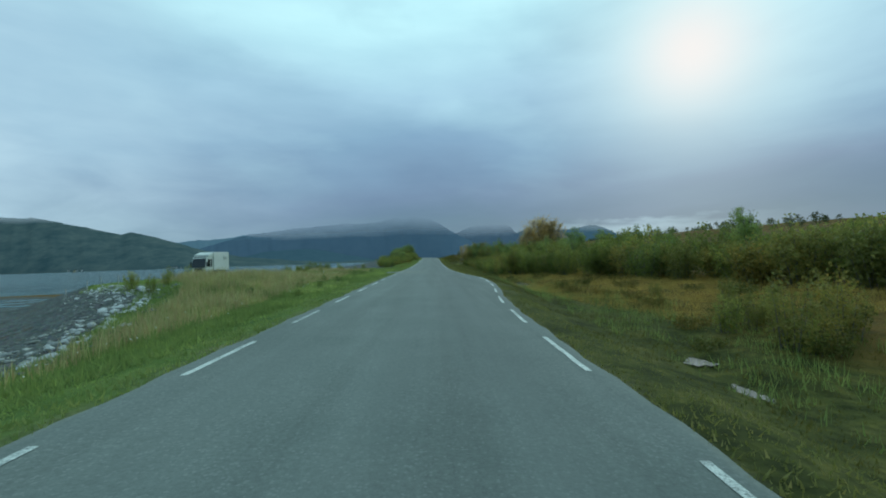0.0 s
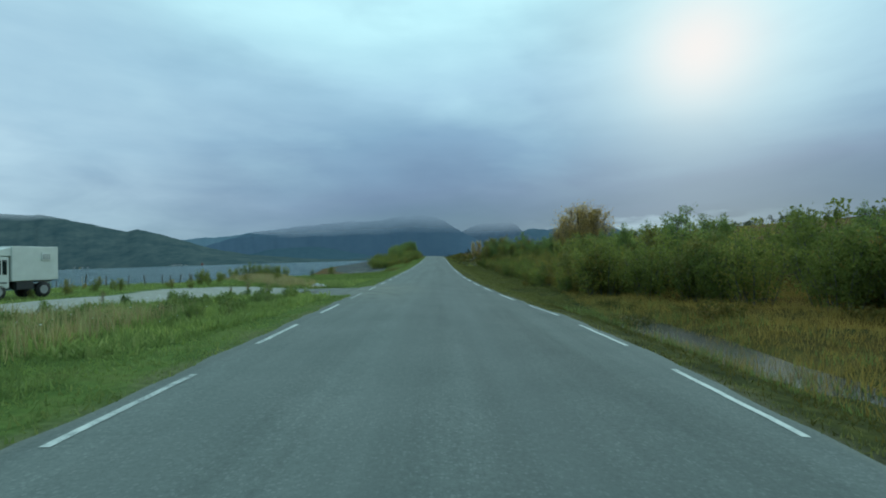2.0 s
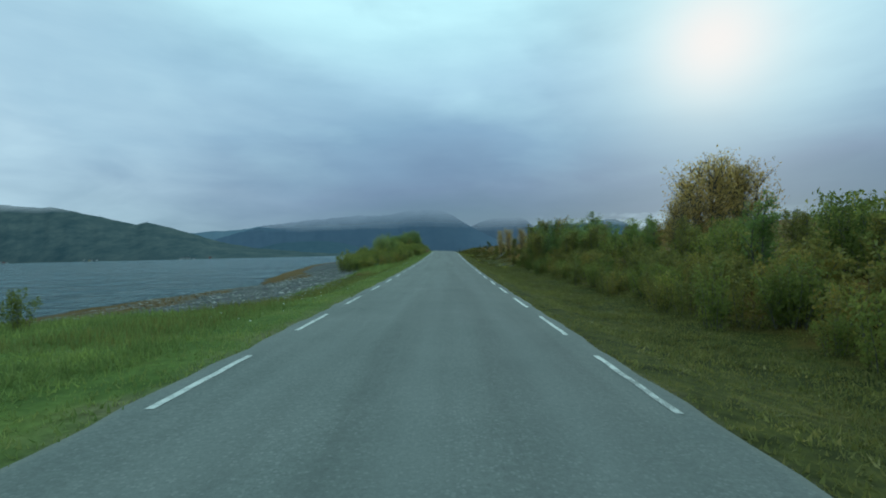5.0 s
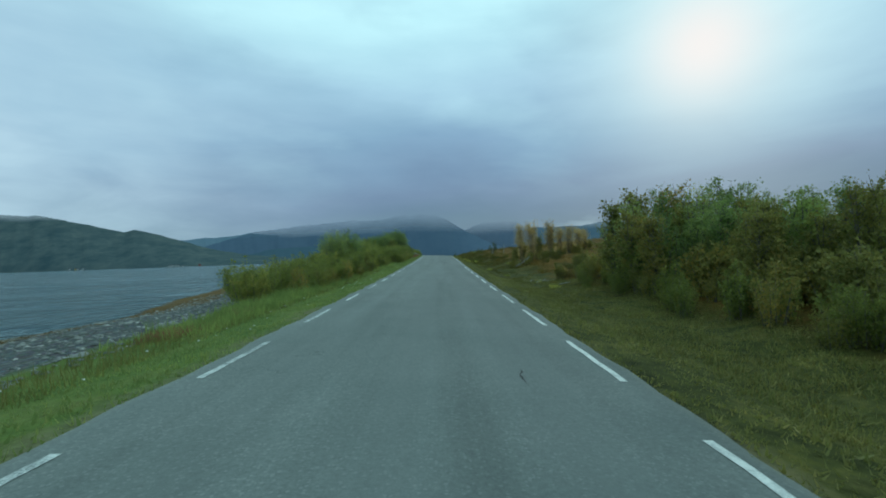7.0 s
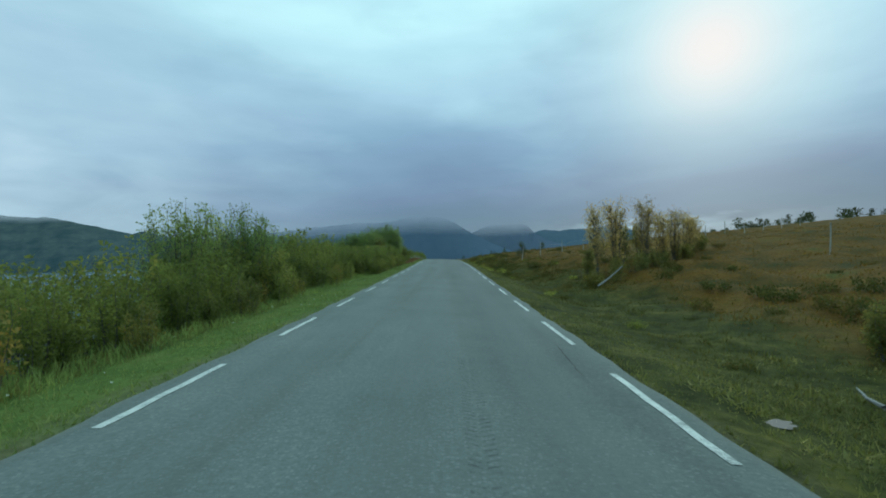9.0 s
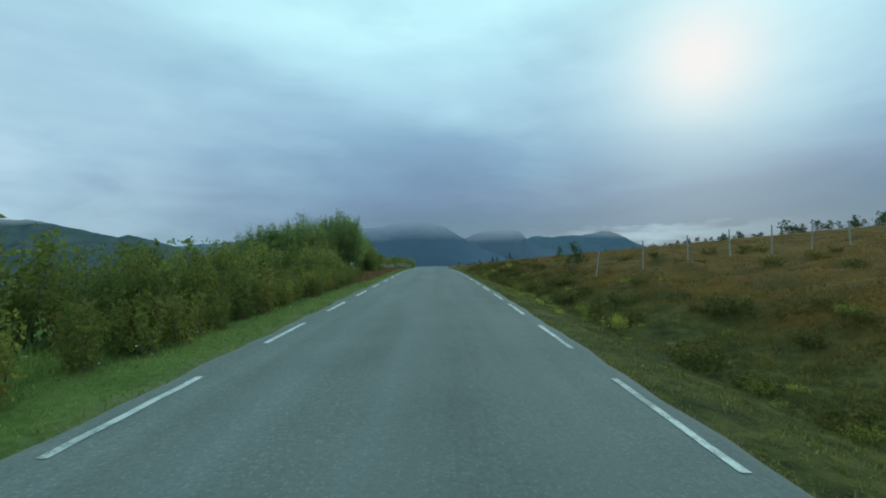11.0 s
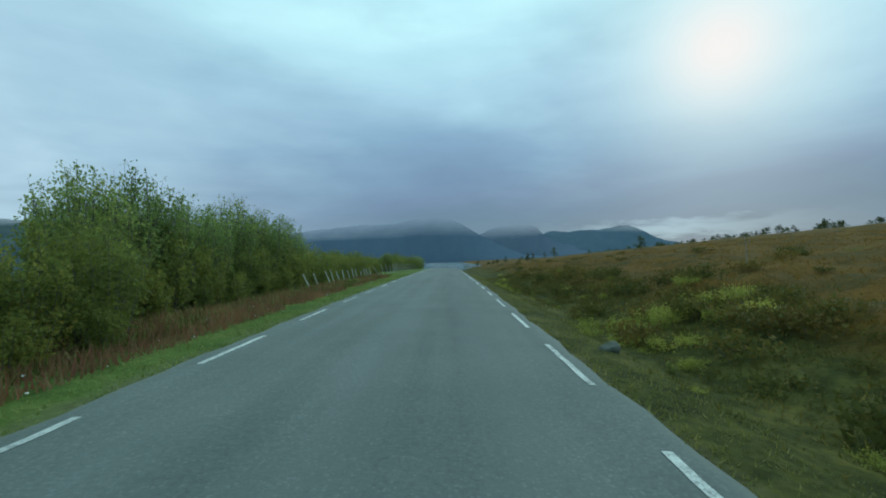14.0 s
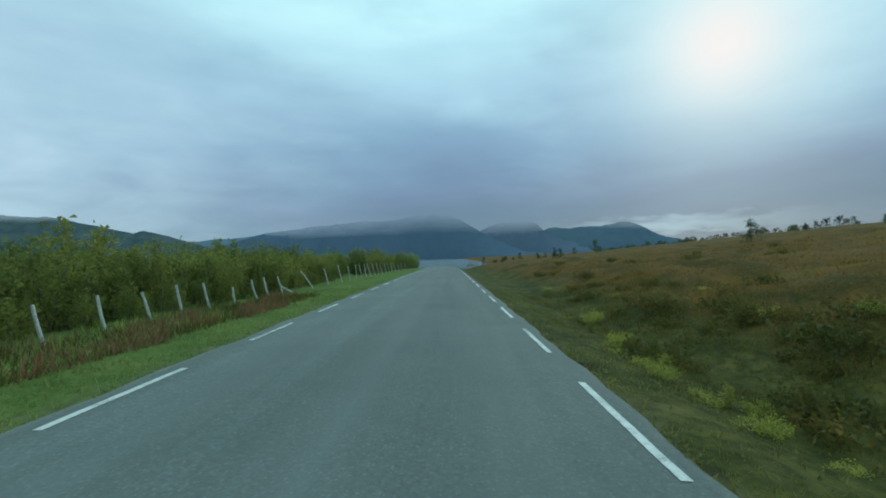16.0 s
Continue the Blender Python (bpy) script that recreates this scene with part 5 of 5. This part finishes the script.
def build_truck(d, y, turn):
    """A small camper lorry: cab, box body, chassis, wheels. Its nose points along -y of its own frame."""
    root = new("camper_truck")
    x, yy, z = place(d, y)
    root.matrix_world = Matrix.Translation((x, yy, z + .02)) @ Matrix.Rotation(radians(turn), 4, "Z") @ Matrix.Diagonal((.80, .80, .95, 1))
    part("chassis", bm_mesh("chassis", box_bm(-.5, -1.9, .55, .5, 2.1, .78, .03), M_TRUCKDARK), root)

    def slope(co):
        if co.y < -1.6 and co.z > 1.5:
            co.y += .22
    cab = part("cab", bm_mesh("cab", box_bm(-.98, -2.05, .62, .98, -.72, 2.34, .06, slope), M_TRUCK), root, "cream lorry cab with a tall windscreen")
    part("windscreen", bm_mesh("windscreen", box_bm(-.9, -2.07, 1.28, .9, -1.97, 2.24, .02, lambda c: setattr(c, "y", c.y + (.20 if c.z > 1.7 else -.01))), M_GLASS), cab)
    for sx in (-1, 1):
        part("side_window", bm_mesh("side_window", box_bm(sx * .965, -1.62, 1.36, sx * .995, -1.18, 2.16, .01), M_GLASS), cab)
        part("side_window", bm_mesh("side_window", box_bm(sx * .965, -1.10, 1.36, sx * .995, -.85, 2.16, .01), M_GLASS), cab)
        part("door", bm_mesh("door", box_bm(sx * .97, -1.68, .8, sx * .992, -.80, 1.38, .01), M_TRUCK), cab)
        part("mirror", bm_mesh("mirror", box_bm(sx * 1.06, -1.98, 1.35, sx * 1.2, -1.90, 1.85, .02), M_TRUCKDARK), cab)
        part("headlamp", bm_mesh("headlamp", box_bm(sx * .82 - .14, -2.10, .86, sx * .82 + .14, -2.04, 1.04, .02), M_LAMP), cab)
    part("grille", bm_mesh("grille", box_bm(-.55, -2.09, .9, .55, -2.04, 1.22, .01), M_TRUCKDARK), cab)
    part("bumper", bm_mesh("bumper", box_bm(-1.0, -2.25, .5, 1.0, -2.02, .78, .04), M_TRUCKDARK), root)
    part("roof_light_bar", bm_mesh("roof_light_bar", box_bm(-.8, -1.75, 2.33, .8, -1.6, 2.42, .02), M_TRUCKDARK), root)

    body = part("box_body", bm_mesh("box_body", box_bm(-1.06, -.62, .98, 1.06, 2.25, 2.92, .05), M_TRUCK), root, "cream camper box body")
    part("overcab", bm_mesh("overcab", box_bm(-1.0, -1.5, 2.36, 1.0, -.55, 2.9, .05, lambda c: setattr(c, "z", c.z - (.26 if c.y < -1 and c.z > 2.6 else 0))), M_TRUCK), root)
    for sx in (-1, 1):
        w = part("box_window", bm_mesh("box_window", box_bm(sx * 1.05, 1.15, 2.1, sx * 1.11, 1.75, 2.55, .02), M_TRUCK), body, "pale framed louvred window")
        part("pane", bm_mesh("pane", box_bm(sx * 1.10, 1.24, 2.18, sx * 1.118, 1.66, 2.47), M_RIM), w)
        for q in range(3):
            part("louvre", bm_mesh("louvre", box_bm(sx * 1.115, 1.30 + q * .12, 2.22, sx * 1.135, 1.36 + q * .12, 2.44), M_TRUCK), w)
        part("side_box", bm_mesh("side_box", box_bm(sx * .6, -.3, .5, sx * .98, .7, .94, .02), M_TRUCKDARK), root)
    part("rear_rack", bm_mesh("rear_rack", box_bm(-.7, 2.26, 1.1, .7, 2.45, 1.9, .03), M_TRUCK), root)
    for sx in (-1, 1):
        for wy in (-1.35, 1.35):
            w = part("wheel", bm_mesh("wheel", cyl_bm(.44, .28, (sx * .84, wy, .44), 24), M_TYRE, True), root)
            part("rim", bm_mesh("rim", cyl_bm(.25, .03, (sx * .99, wy, .44), 18), M_RIM), w)
            part("mudguard", bm_mesh("mudguard", box_bm(sx * .70, wy - .52, .88, sx * 1.0, wy + .52, .97, .03), M_TRUCKDARK), root)
    return tagged(root, "cream four-wheel camper truck parked on the gravel lay-by", "truck")


def stone_mesh(name, mat, seed, flat=.7):
    r = np.random.default_rng(seed)
    bm = bmesh.new()
    bmesh.ops.create_icosphere(bm, subdivisions=2, radius=.5)
    ax = r.normal(size=(9, 3)); ax /= np.linalg.norm(ax, axis=1)[:, None]
    cut = r.uniform(.30, .46, 9)
    for v in bm.verts:
        p = np.array(v.co)
        for a, c in zip(ax, cut):
            k = p @ a
            if k > c:
                p = p - a * (k - c) * .9
        p *= 1 + r.normal() * .02
        v.co = Vector((p[0] * 1.15, p[1], p[2] * flat))
    return bm_mesh(name, bm, mat)


def build_stones():
    grey = [stone_mesh("boulder", M_ROCK, 200 + i) for i in range(5)]
    pale = [stone_mesh("boulder", M_PALEROCK, 210 + i) for i in range(5)]
    r = np.random.default_rng(33)
    # heap of pale stones along the edge of the meadow
    for k in range(300):
        y = r.uniform(3, 34)
        across = abs(r.normal()) * 1.1
        d = -2.9 - float(shore_top(y)) + .15 - across
        pale_one = r.random() < .96 - .2 * across
        o = new("boulder", (pale if pale_one else grey)[int(r.integers(5))])
        s = r.uniform(.11, .27) * (1 if k % 9 else 1.35)
        x, yy, z = place(d, y)
        o.matrix_world = Matrix.Translation((x, yy, z + s * .12)) @ Matrix.Rotation(r.uniform(0, 6.28), 4, "Z") @ Matrix.Diagonal((s, s * r.uniform(.7, 1.2), s * r.uniform(.7, 1.1), 1))
        tagged(o, "pale angular boulder heaped along the shore" if pale_one else "grey angular boulder heaped along the shore", "boulder", "boulders along the shore")
    # one grey boulder by the bank
    o = new("boulder", stone_mesh("boulder", M_MOSSROCK, 222))
    x, yy, z = place(3.52, 163.35)
    o.matrix_world = Matrix.Translation((x, yy, z + .02)) @ Matrix.Rotation(.6, 4, "Z") @ Matrix.Diagonal((.42, .36, .42, 1))
    tagged(o, "lichen-grey boulder half sunk in the bank", "boulder")
    # white stones at the mouth of the lay-by
    for dx, dy, s in ((0, 0, .26), (.3, .2, .2), (-.3, .25, .19), (.1, .5, .16), (.2, -.25, .14), (-.2, -.2, .17), (.6, .1, .12), (-.5, .05, .13)):
        o = new("boulder", pale[int(r.integers(5))])
        x, yy, z = place(-5.6 + dx * .7, 44.3 + dy * .7)
        o.matrix_world = Matrix.Translation((x, yy, z + s * .35)) @ Matrix.Rotation(r.uniform(0, 6), 4, "Z") @ Matrix.Diagonal((s * 1.15, s * 1.15, s * 1.5, 1))
        tagged(o, "white stone at the mouth of the lay-by", "stone", "white stones by the lay-by")
    # shingle: small stones over the beach and the tidal flat
    iv = np.array([(.5, 0, 0), (-.5, 0, 0), (0, .5, 0), (0, -.5, 0), (0, 0, .5), (.3, .3, .25), (-.3, .3, .25), (-.3, -.3, .25), (.3, -.3, .25)])
    fi = np.array([[0, 2, 5], [5, 2, 4], [0, 5, 4], [2, 1, 6], [6, 1, 4], [2, 6, 4], [1, 3, 7], [7, 3, 4], [1, 7, 4], [3, 0, 8], [8, 0, 4], [3, 8, 4]])
    n = 11000
    y = np.where(np.arange(n) < 8500, r.uniform(58, 118, n), r.uniform(0, 34, n)); e = shore_top(y) * r.uniform(.85, 1.0, n) + np.where(y < 40, 4.0, shore_width(y) * .8) * r.uniform(0, 1, n) ** 1.3
    d = left_edge(y) - e
    s = r.uniform(.05, .16, n) * np.where(y < 40, .9, 1) * (1 + (r.random(n) < .05) * 1.2)
    an = r.uniform(0, 6.28, n)
    V = iv[None] * s[:, None, None] * np.array([1.2, .9, .55]) * r.uniform(.75, 1.25, (n, len(iv), 1))
    c, sn = np.cos(an)[:, None], np.sin(an)[:, None]
    V = np.stack([V[..., 0] * c - V[..., 1] * sn, V[..., 0] * sn + V[..., 1] * c, V[..., 2]], -1)
    V += np.stack([road_x(y) + d, y, land(d, y) + s * .1], 1)[:, None]
    F = (fi[None] + (np.arange(n) * len(iv))[:, None, None]).reshape(-1, 3)
    tagged(new("shingle", mesh_from("shingle", V.reshape(-1, 3), F, M_SHINGLE, smooth=False)), "grey wet shingle on the beach", "stones", kind="stuff")


def shingle_material():
    m, nt, b = material("wet_shingle")
    geo = nt.nodes.new("ShaderNodeNewGeometry")
    nt.links.new(ramp_node(nt, geo.outputs["Random Per Island"], [(0, (.055, .064, .055)), (.55, (.13, .142, .124)), (.9, (.25, .255, .225)), (1, (.42, .42, .38))]), b.inputs["Base Color"])
    b.inputs["Roughness"].default_value = .65
    return m


M_SHINGLE = shingle_material()


M_GREYPOLE = simple("grey_pole_wood", [(.3, (.24, .24, .22)), (.7, (.44, .44, .40))], 16, .9, bumpy=.5)


def post_mesh(h, r0, seed, mat=None):
    n = 5
    t = np.linspace(0, 1, n)
    line = np.stack([.02 * np.sin(t * 3 + seed), .02 * np.cos(t * 2.5 + seed), -.2 + (h + .2) * t], 1)
    v, f = tube(line, r0 * (1 - .15 * t), 8)
    v = np.concatenate([v, [line[-1] + [0, 0, .015]]])
    top = np.array([[(n - 1) * 8 + j, (n - 1) * 8 + (j + 1) % 8, len(v) - 1, len(v) - 1] for j in range(8)])
    me = mesh_from("fence_post", v, np.concatenate([f, top]), mat or M_POST)
    me.validate()
    return me


def build_posts():
    posts = [post_mesh(1.2, .038, i) for i in range(4)]
    thin = [post_mesh(1.2, .036, 10 + i, M_GREYPOLE) for i in range(4)]
    dark = [post_mesh(1.2, .045, 20 + i, M_BARK) for i in range(4)]
    r = np.random.default_rng(4)

    def stand(d, y, lean_x, lean_y, s=1.0, label="leaning weathered wooden fence post in rough grass", group="old fence posts by the road", pick=None):
        o = new("fence_post", (pick or posts)[int(r.integers(4))])
        x, yy, z = place(d, y)
        o.matrix_world = Matrix.Translation((x, yy, z)) @ Matrix.Rotation(radians(lean_y), 4, "Y") @ Matrix.Rotation(radians(lean_x), 4, "X") @ Matrix.Diagonal((1, 1, s, 1))
        tagged(o, label, "fence post", group)
    # two posts before the trees, then the old fence
    stand(-5.3, 151.8, 0, -6, .92); stand(-5.35, 153.1, 0, -11, .88)
    for d, y, ln in ((-6.1, 177.6, -27), (-6.35, 179.9, -23), (-6.4, 182.3, -18), (-6.6, 184.0, -14)):
        stand(d, y, 0, ln, r.uniform(.74, .84))
    for y, ln, tall in ((185.9, -17, .80), (187.4, -14, .84), (188.8, -12, .78), (190.1, -8, .86), (191.6, -14, .84), (193.2, -9, .62), (194.9, -12, .80), (196.0, -14, .84), (197.5, -13, .84), (198.8, -58, .62), (201.7, -33, .95), (204.7, -13, .86), (208.2, -14, 1.0), (210.4, -4, .9), (212.6, -3, .96), (214.6, -10, 1.0), (216.6, -7, .98), (218.8, -16, 1.0), (221.0, -15, .98), (223.2, -12, 1.0), (225.4, -14, 1.0), (227.9, -9, .96), (230.4, -12, .96), (233.0, -8, .9), (236.0, -10, .9), (239.5, -6, .9), (243.5, -9, .9), (248.0, -5, .9)):
        stand(-6.7 + .012 * (y - 186), y, r.uniform(-4, 4), ln, tall * (.88 if y < 200 else 1))
    # grey poles of the moor fence, running away from the road
    for k in range(15):
        stand(7.6 + 2.32 * k + (.8 if k == 0 else 0), 142.6 + .35 * k + (2.3 if k == 0 else 0), r.uniform(-2, 2), (8 if k == 0 else r.uniform(-2, 2)), 1.15, "thin grey wooden fence pole on the brown moor", "moor fence poles", thin)
    stand(20.1, 120.7, 1, 2, 1.4, "thin grey wooden fence pole on the brown moor", "moor fence poles", thin)
    run = [(7.6 + 2.32 * k, 142.6 + .35 * k) for k in range(1, 15)]
    line = [(float(road_x(y)) + d, y, float(land(d, y)) + 1.02 - .06 * (k % 2)) for k, (d, y) in enumerate(run)]
    v, f = tube(line, [.006] * len(line), 4)
    tagged(new("fence_wire", mesh_from("fence_wire", v, f, M_GREYPOLE)), "thin pale wire strung along the moor fence poles", "wire")
    # dark stakes of a ruined fence above the fjord
    for d, y, ln in ((-18.05, 55.7, 16), (-18.6, 56.7, 3), (-19.2, 56.1, -4), (-20.0, 56.3, 2), (-20.8, 56.5, -3), (-22.3, 56.8, 5), (-23.7, 57.0, -2), (-25.4, 57.0, 3), (-27.2, 57.2, -5), (-29.6, 57.4, 2), (-31.8, 57.6, -3)):
        stand(d, y, 0, -ln, r.uniform(.55, .8), "short dark stake of a ruined fence above the fjord", "shore fence stakes", dark)
    # low dark stakes at the far edge of the meadow
    for k in range(16):
        stand(-27 + r.uniform(-.5, .5), 34 + k * 1.9, 0, r.uniform(-6, 6), .62, "low dark stake at the edge of the meadow", "meadow stakes", thin)


def branch(name, d, y, turn, pts, rad, label, mat=None):
    v, f = [], []
    bits = [tube(np.array(p), np.linspace(r0, r0 * .45, len(p)), 6) for p, r0 in zip(pts, rad)]
    v, f = join(bits)
    o = new(name, mesh_from(name, v, f, mat or M_DEADWOOD))
    x, yy, z = place(d, y)
    o.matrix_world = Matrix.Translation((x, yy, z + .04)) @ Matrix.Rotation(radians(turn), 4, "Z")
    tagged(o, label, "branch", "bleached dead branches")


def build_deadwood():
    branch("dead_branch", 6.3, 103.3, 20, [[(-.45, -.35, .04), (0, 0, .08), (.3, .3, .17)], [(0, 0, .07), (.35, -.05, .10), (.75, .05, .06)], [(.25, 0, .09), (.45, .2, .16), (.62, .3, .17)]], [.034, .028, .02], "bleached dead branch lying in the grass")
    branch("dead_branch", 5.85, 103.6, 70, [[(-.3, 0, .03), (0, .04, .05), (.35, .0, .09)]], [.03], "short bleached log lying in the grass")
    branch("dead_branch", 7.15, 101.0, -30, [[(-.3, 0, .04), (0, .1, .10), (.3, .05, .16)], [(0, .1, .10), (.1, .3, .16)]], [.03, .022], "forked dead branch below the bushes")
    branch("dead_branch", 8.3, 119.4, 30, [[(-.9, 0, .1), (0, 0, .5), (.9, 0, 1.0)]], [.05], "leaning dead trunk below the birches")
    branch("dead_branch", 5.75, 144.4, -15, [[(-.42, 0, .06), (-.12, .03, .10), (.05, -.02, .16), (.38, .06, .18)], [(.05, 0, .15), (.08, -.2, .03)]], [.018, .013], "bent bleached branch lying on the mossy bank")
    branch("dead_branch", 6.9, 146.5, 60, [[(0, 0, 0), (.05, 0, .35), (.1, .05, .6)], [(.05, 0, .35), (.3, .1, .5)]], [.016, .011], "small bare dead sapling on the bank")
    branch("dead_branch", 12.0, 172.5, 10, [[(0, 0, 0), (.03, 0, .6), (.0, .02, 1.15)], [(.02, 0, .8), (.2, 0, .95)]], [.02, .012], "bare pale dead sapling on the moor")


def sheet(d, y):
    """Height of the ground's sheet between its grid points (.5 m across, .8 m along)."""
    d, y = np.asarray(d, float), np.asarray(y, float)
    i, j = np.floor(d / .5) * .5, np.floor(y / .8) * .8
    a, b = (d - i) / .5, (y - j) / .8
    return np.maximum((land(i, j) * (1 - a) + land(i + .5, j) * a) * (1 - b) + (land(i, j + .8) * (1 - a) + land(i + .5, j + .8) * a) * b, 0 * d - 9)


def build_pools():
    r = np.random.default_rng(9)
    for d, y, a, b, up in ((6.7, 33.2, 1.25, 6.8, .15), (5.75, 8.9, .26, .34, .03), (5.3, 6.8, .14, .42, .05), (3.58, 102.2, .20, .11, .03), (4.4, 133.8, .10, .16, .015), (-5.35, 41.0, .62, .3, .014)):
        an = np.linspace(0, 2 * np.pi, 48, endpoint=False)
        rad = 1 + .22 * np.sin(an * 3 + r.uniform(0, 6)) + .14 * np.sin(an * 7 + r.uniform(0, 6)) + .06 * np.sin(an * 13)
        dd, yy = d + np.cos(an) * a * rad, y + np.sin(an) * b * rad
        z0 = float(np.mean(land(dd, yy))) if up < .045 else float(land(d, y))
        v = np.stack([road_x(yy) + dd, yy, np.full(48, z0 + up) if d > 0 else sheet(dd, yy) + up], 1)
        v = np.concatenate([v, [[float(road_x(y)) + d, y, z0 + up if d > 0 else float(sheet(d, y)) + up]]])
        f = np.array([[j, (j + 1) % 48, 48] for j in range(48)])
        me = mesh_from("pool", v, f, M_POOL if d > 0 else M_PUDDLE)
        tagged(new("pool", me), "still shallow water standing in the ditch" if d > 0 else "rain puddle on the gravel lay-by", "pool", "pools of standing water")


def build_flowers():
    r = np.random.default_rng(12)
    bm = bmesh.new(); bmesh.ops.create_icosphere(bm, subdivisions=1, radius=.5)
    iv = np.array([v.co[:] for v in bm.verts]); fi = np.array([[v.index for v in f.verts] for f in bm.faces]); bm.free()
    n = 260
    y = np.concatenate([r.uniform(2, 40, 110), r.uniform(62, 180, 150)])
    d = np.where(y < 45, r.uniform(-9, -4.2, n), r.uniform(-4.9, -3.1, n))
    k = off_road(d, y); y, d = y[k], d[k]; n = len(y)
    s = r.uniform(.02, .045, n)
    V = iv[None] * s[:, None, None] * np.array([1, 1, .5]) + np.stack([road_x(y) + d, y, land(d, y) + r.uniform(.08, .3, n) * np.where(y < 45, 1.5, .6)], 1)[:, None]
    F = (fi[None] + (np.arange(n) * len(iv))[:, None, None]).reshape(-1, 3)
    tagged(new("white_flowers", mesh_from("white_flowers", V.reshape(-1, 3), F, M_FLOWER)), "small white flower heads scattered in the grass", "flowers", kind="stuff")


def build_houses():
    """Small houses along the far shore of the fjord."""
    r = np.random.default_rng(71)
    walls = [plain("white_house_paint", (.42, .43, .42), .7, wear=.2), plain("ochre_house_paint", (.48, .36, .16), .7), plain("red_house_paint", (.30, .07, .05), .7)]
    dark = plain("dark_roof_tiles", (.06, .06, .065), .8)
    for u in (-1.02, -.985, -.978, -.971, -.80, -.787, -.782, -.771, -.585, -.579, -.572, -.566, -.556, -.52):
        root = new("house")
        y = 2152 + r.uniform(0, 4)
        L, W, H = r.uniform(6, 9), r.uniform(5, 6.5), r.uniform(2.6, 3.6)
        root.matrix_world = Matrix.Translation((u * y, y, SEA_Z + 2.5 + (y - 2152) * 1.1)) @ Matrix.Rotation(r.uniform(-.6, .6) + math.atan(-u), 4, "Z")
        part("wall", bm_mesh("wall", box_bm(-L / 2, -W / 2, -6, L / 2, W / 2, H), walls[int(r.choice(3, p=[.75, .13, .12]))]), root)
        roof = bmesh.new()
        e, h = .5, W * .42
        v = [roof.verts.new(c) for c in ((-L / 2 - e, -W / 2 - e, H - .1), (L / 2 + e, -W / 2 - e, H - .1), (L / 2 + e, W / 2 + e, H - .1), (-L / 2 - e, W / 2 + e, H - .1), (-L / 2 - e, 0, H + h), (L / 2 + e, 0, H + h))]
        for q in ((0, 1, 5, 4), (2, 3, 4, 5), (1, 2, 5), (3, 0, 4), (3, 2, 1, 0)):
            roof.faces.new([v[k] for k in q])
        part("roof", bm_mesh("roof", roof, dark), root)
        tagged(root, "small wooden house on the far shore of the fjord", "house", "houses across the fjord")


build_houses()
build_truck(-22.3, 45.9, -12)
build_stones()
build_posts()
build_deadwood()
build_pools()
build_flowers()
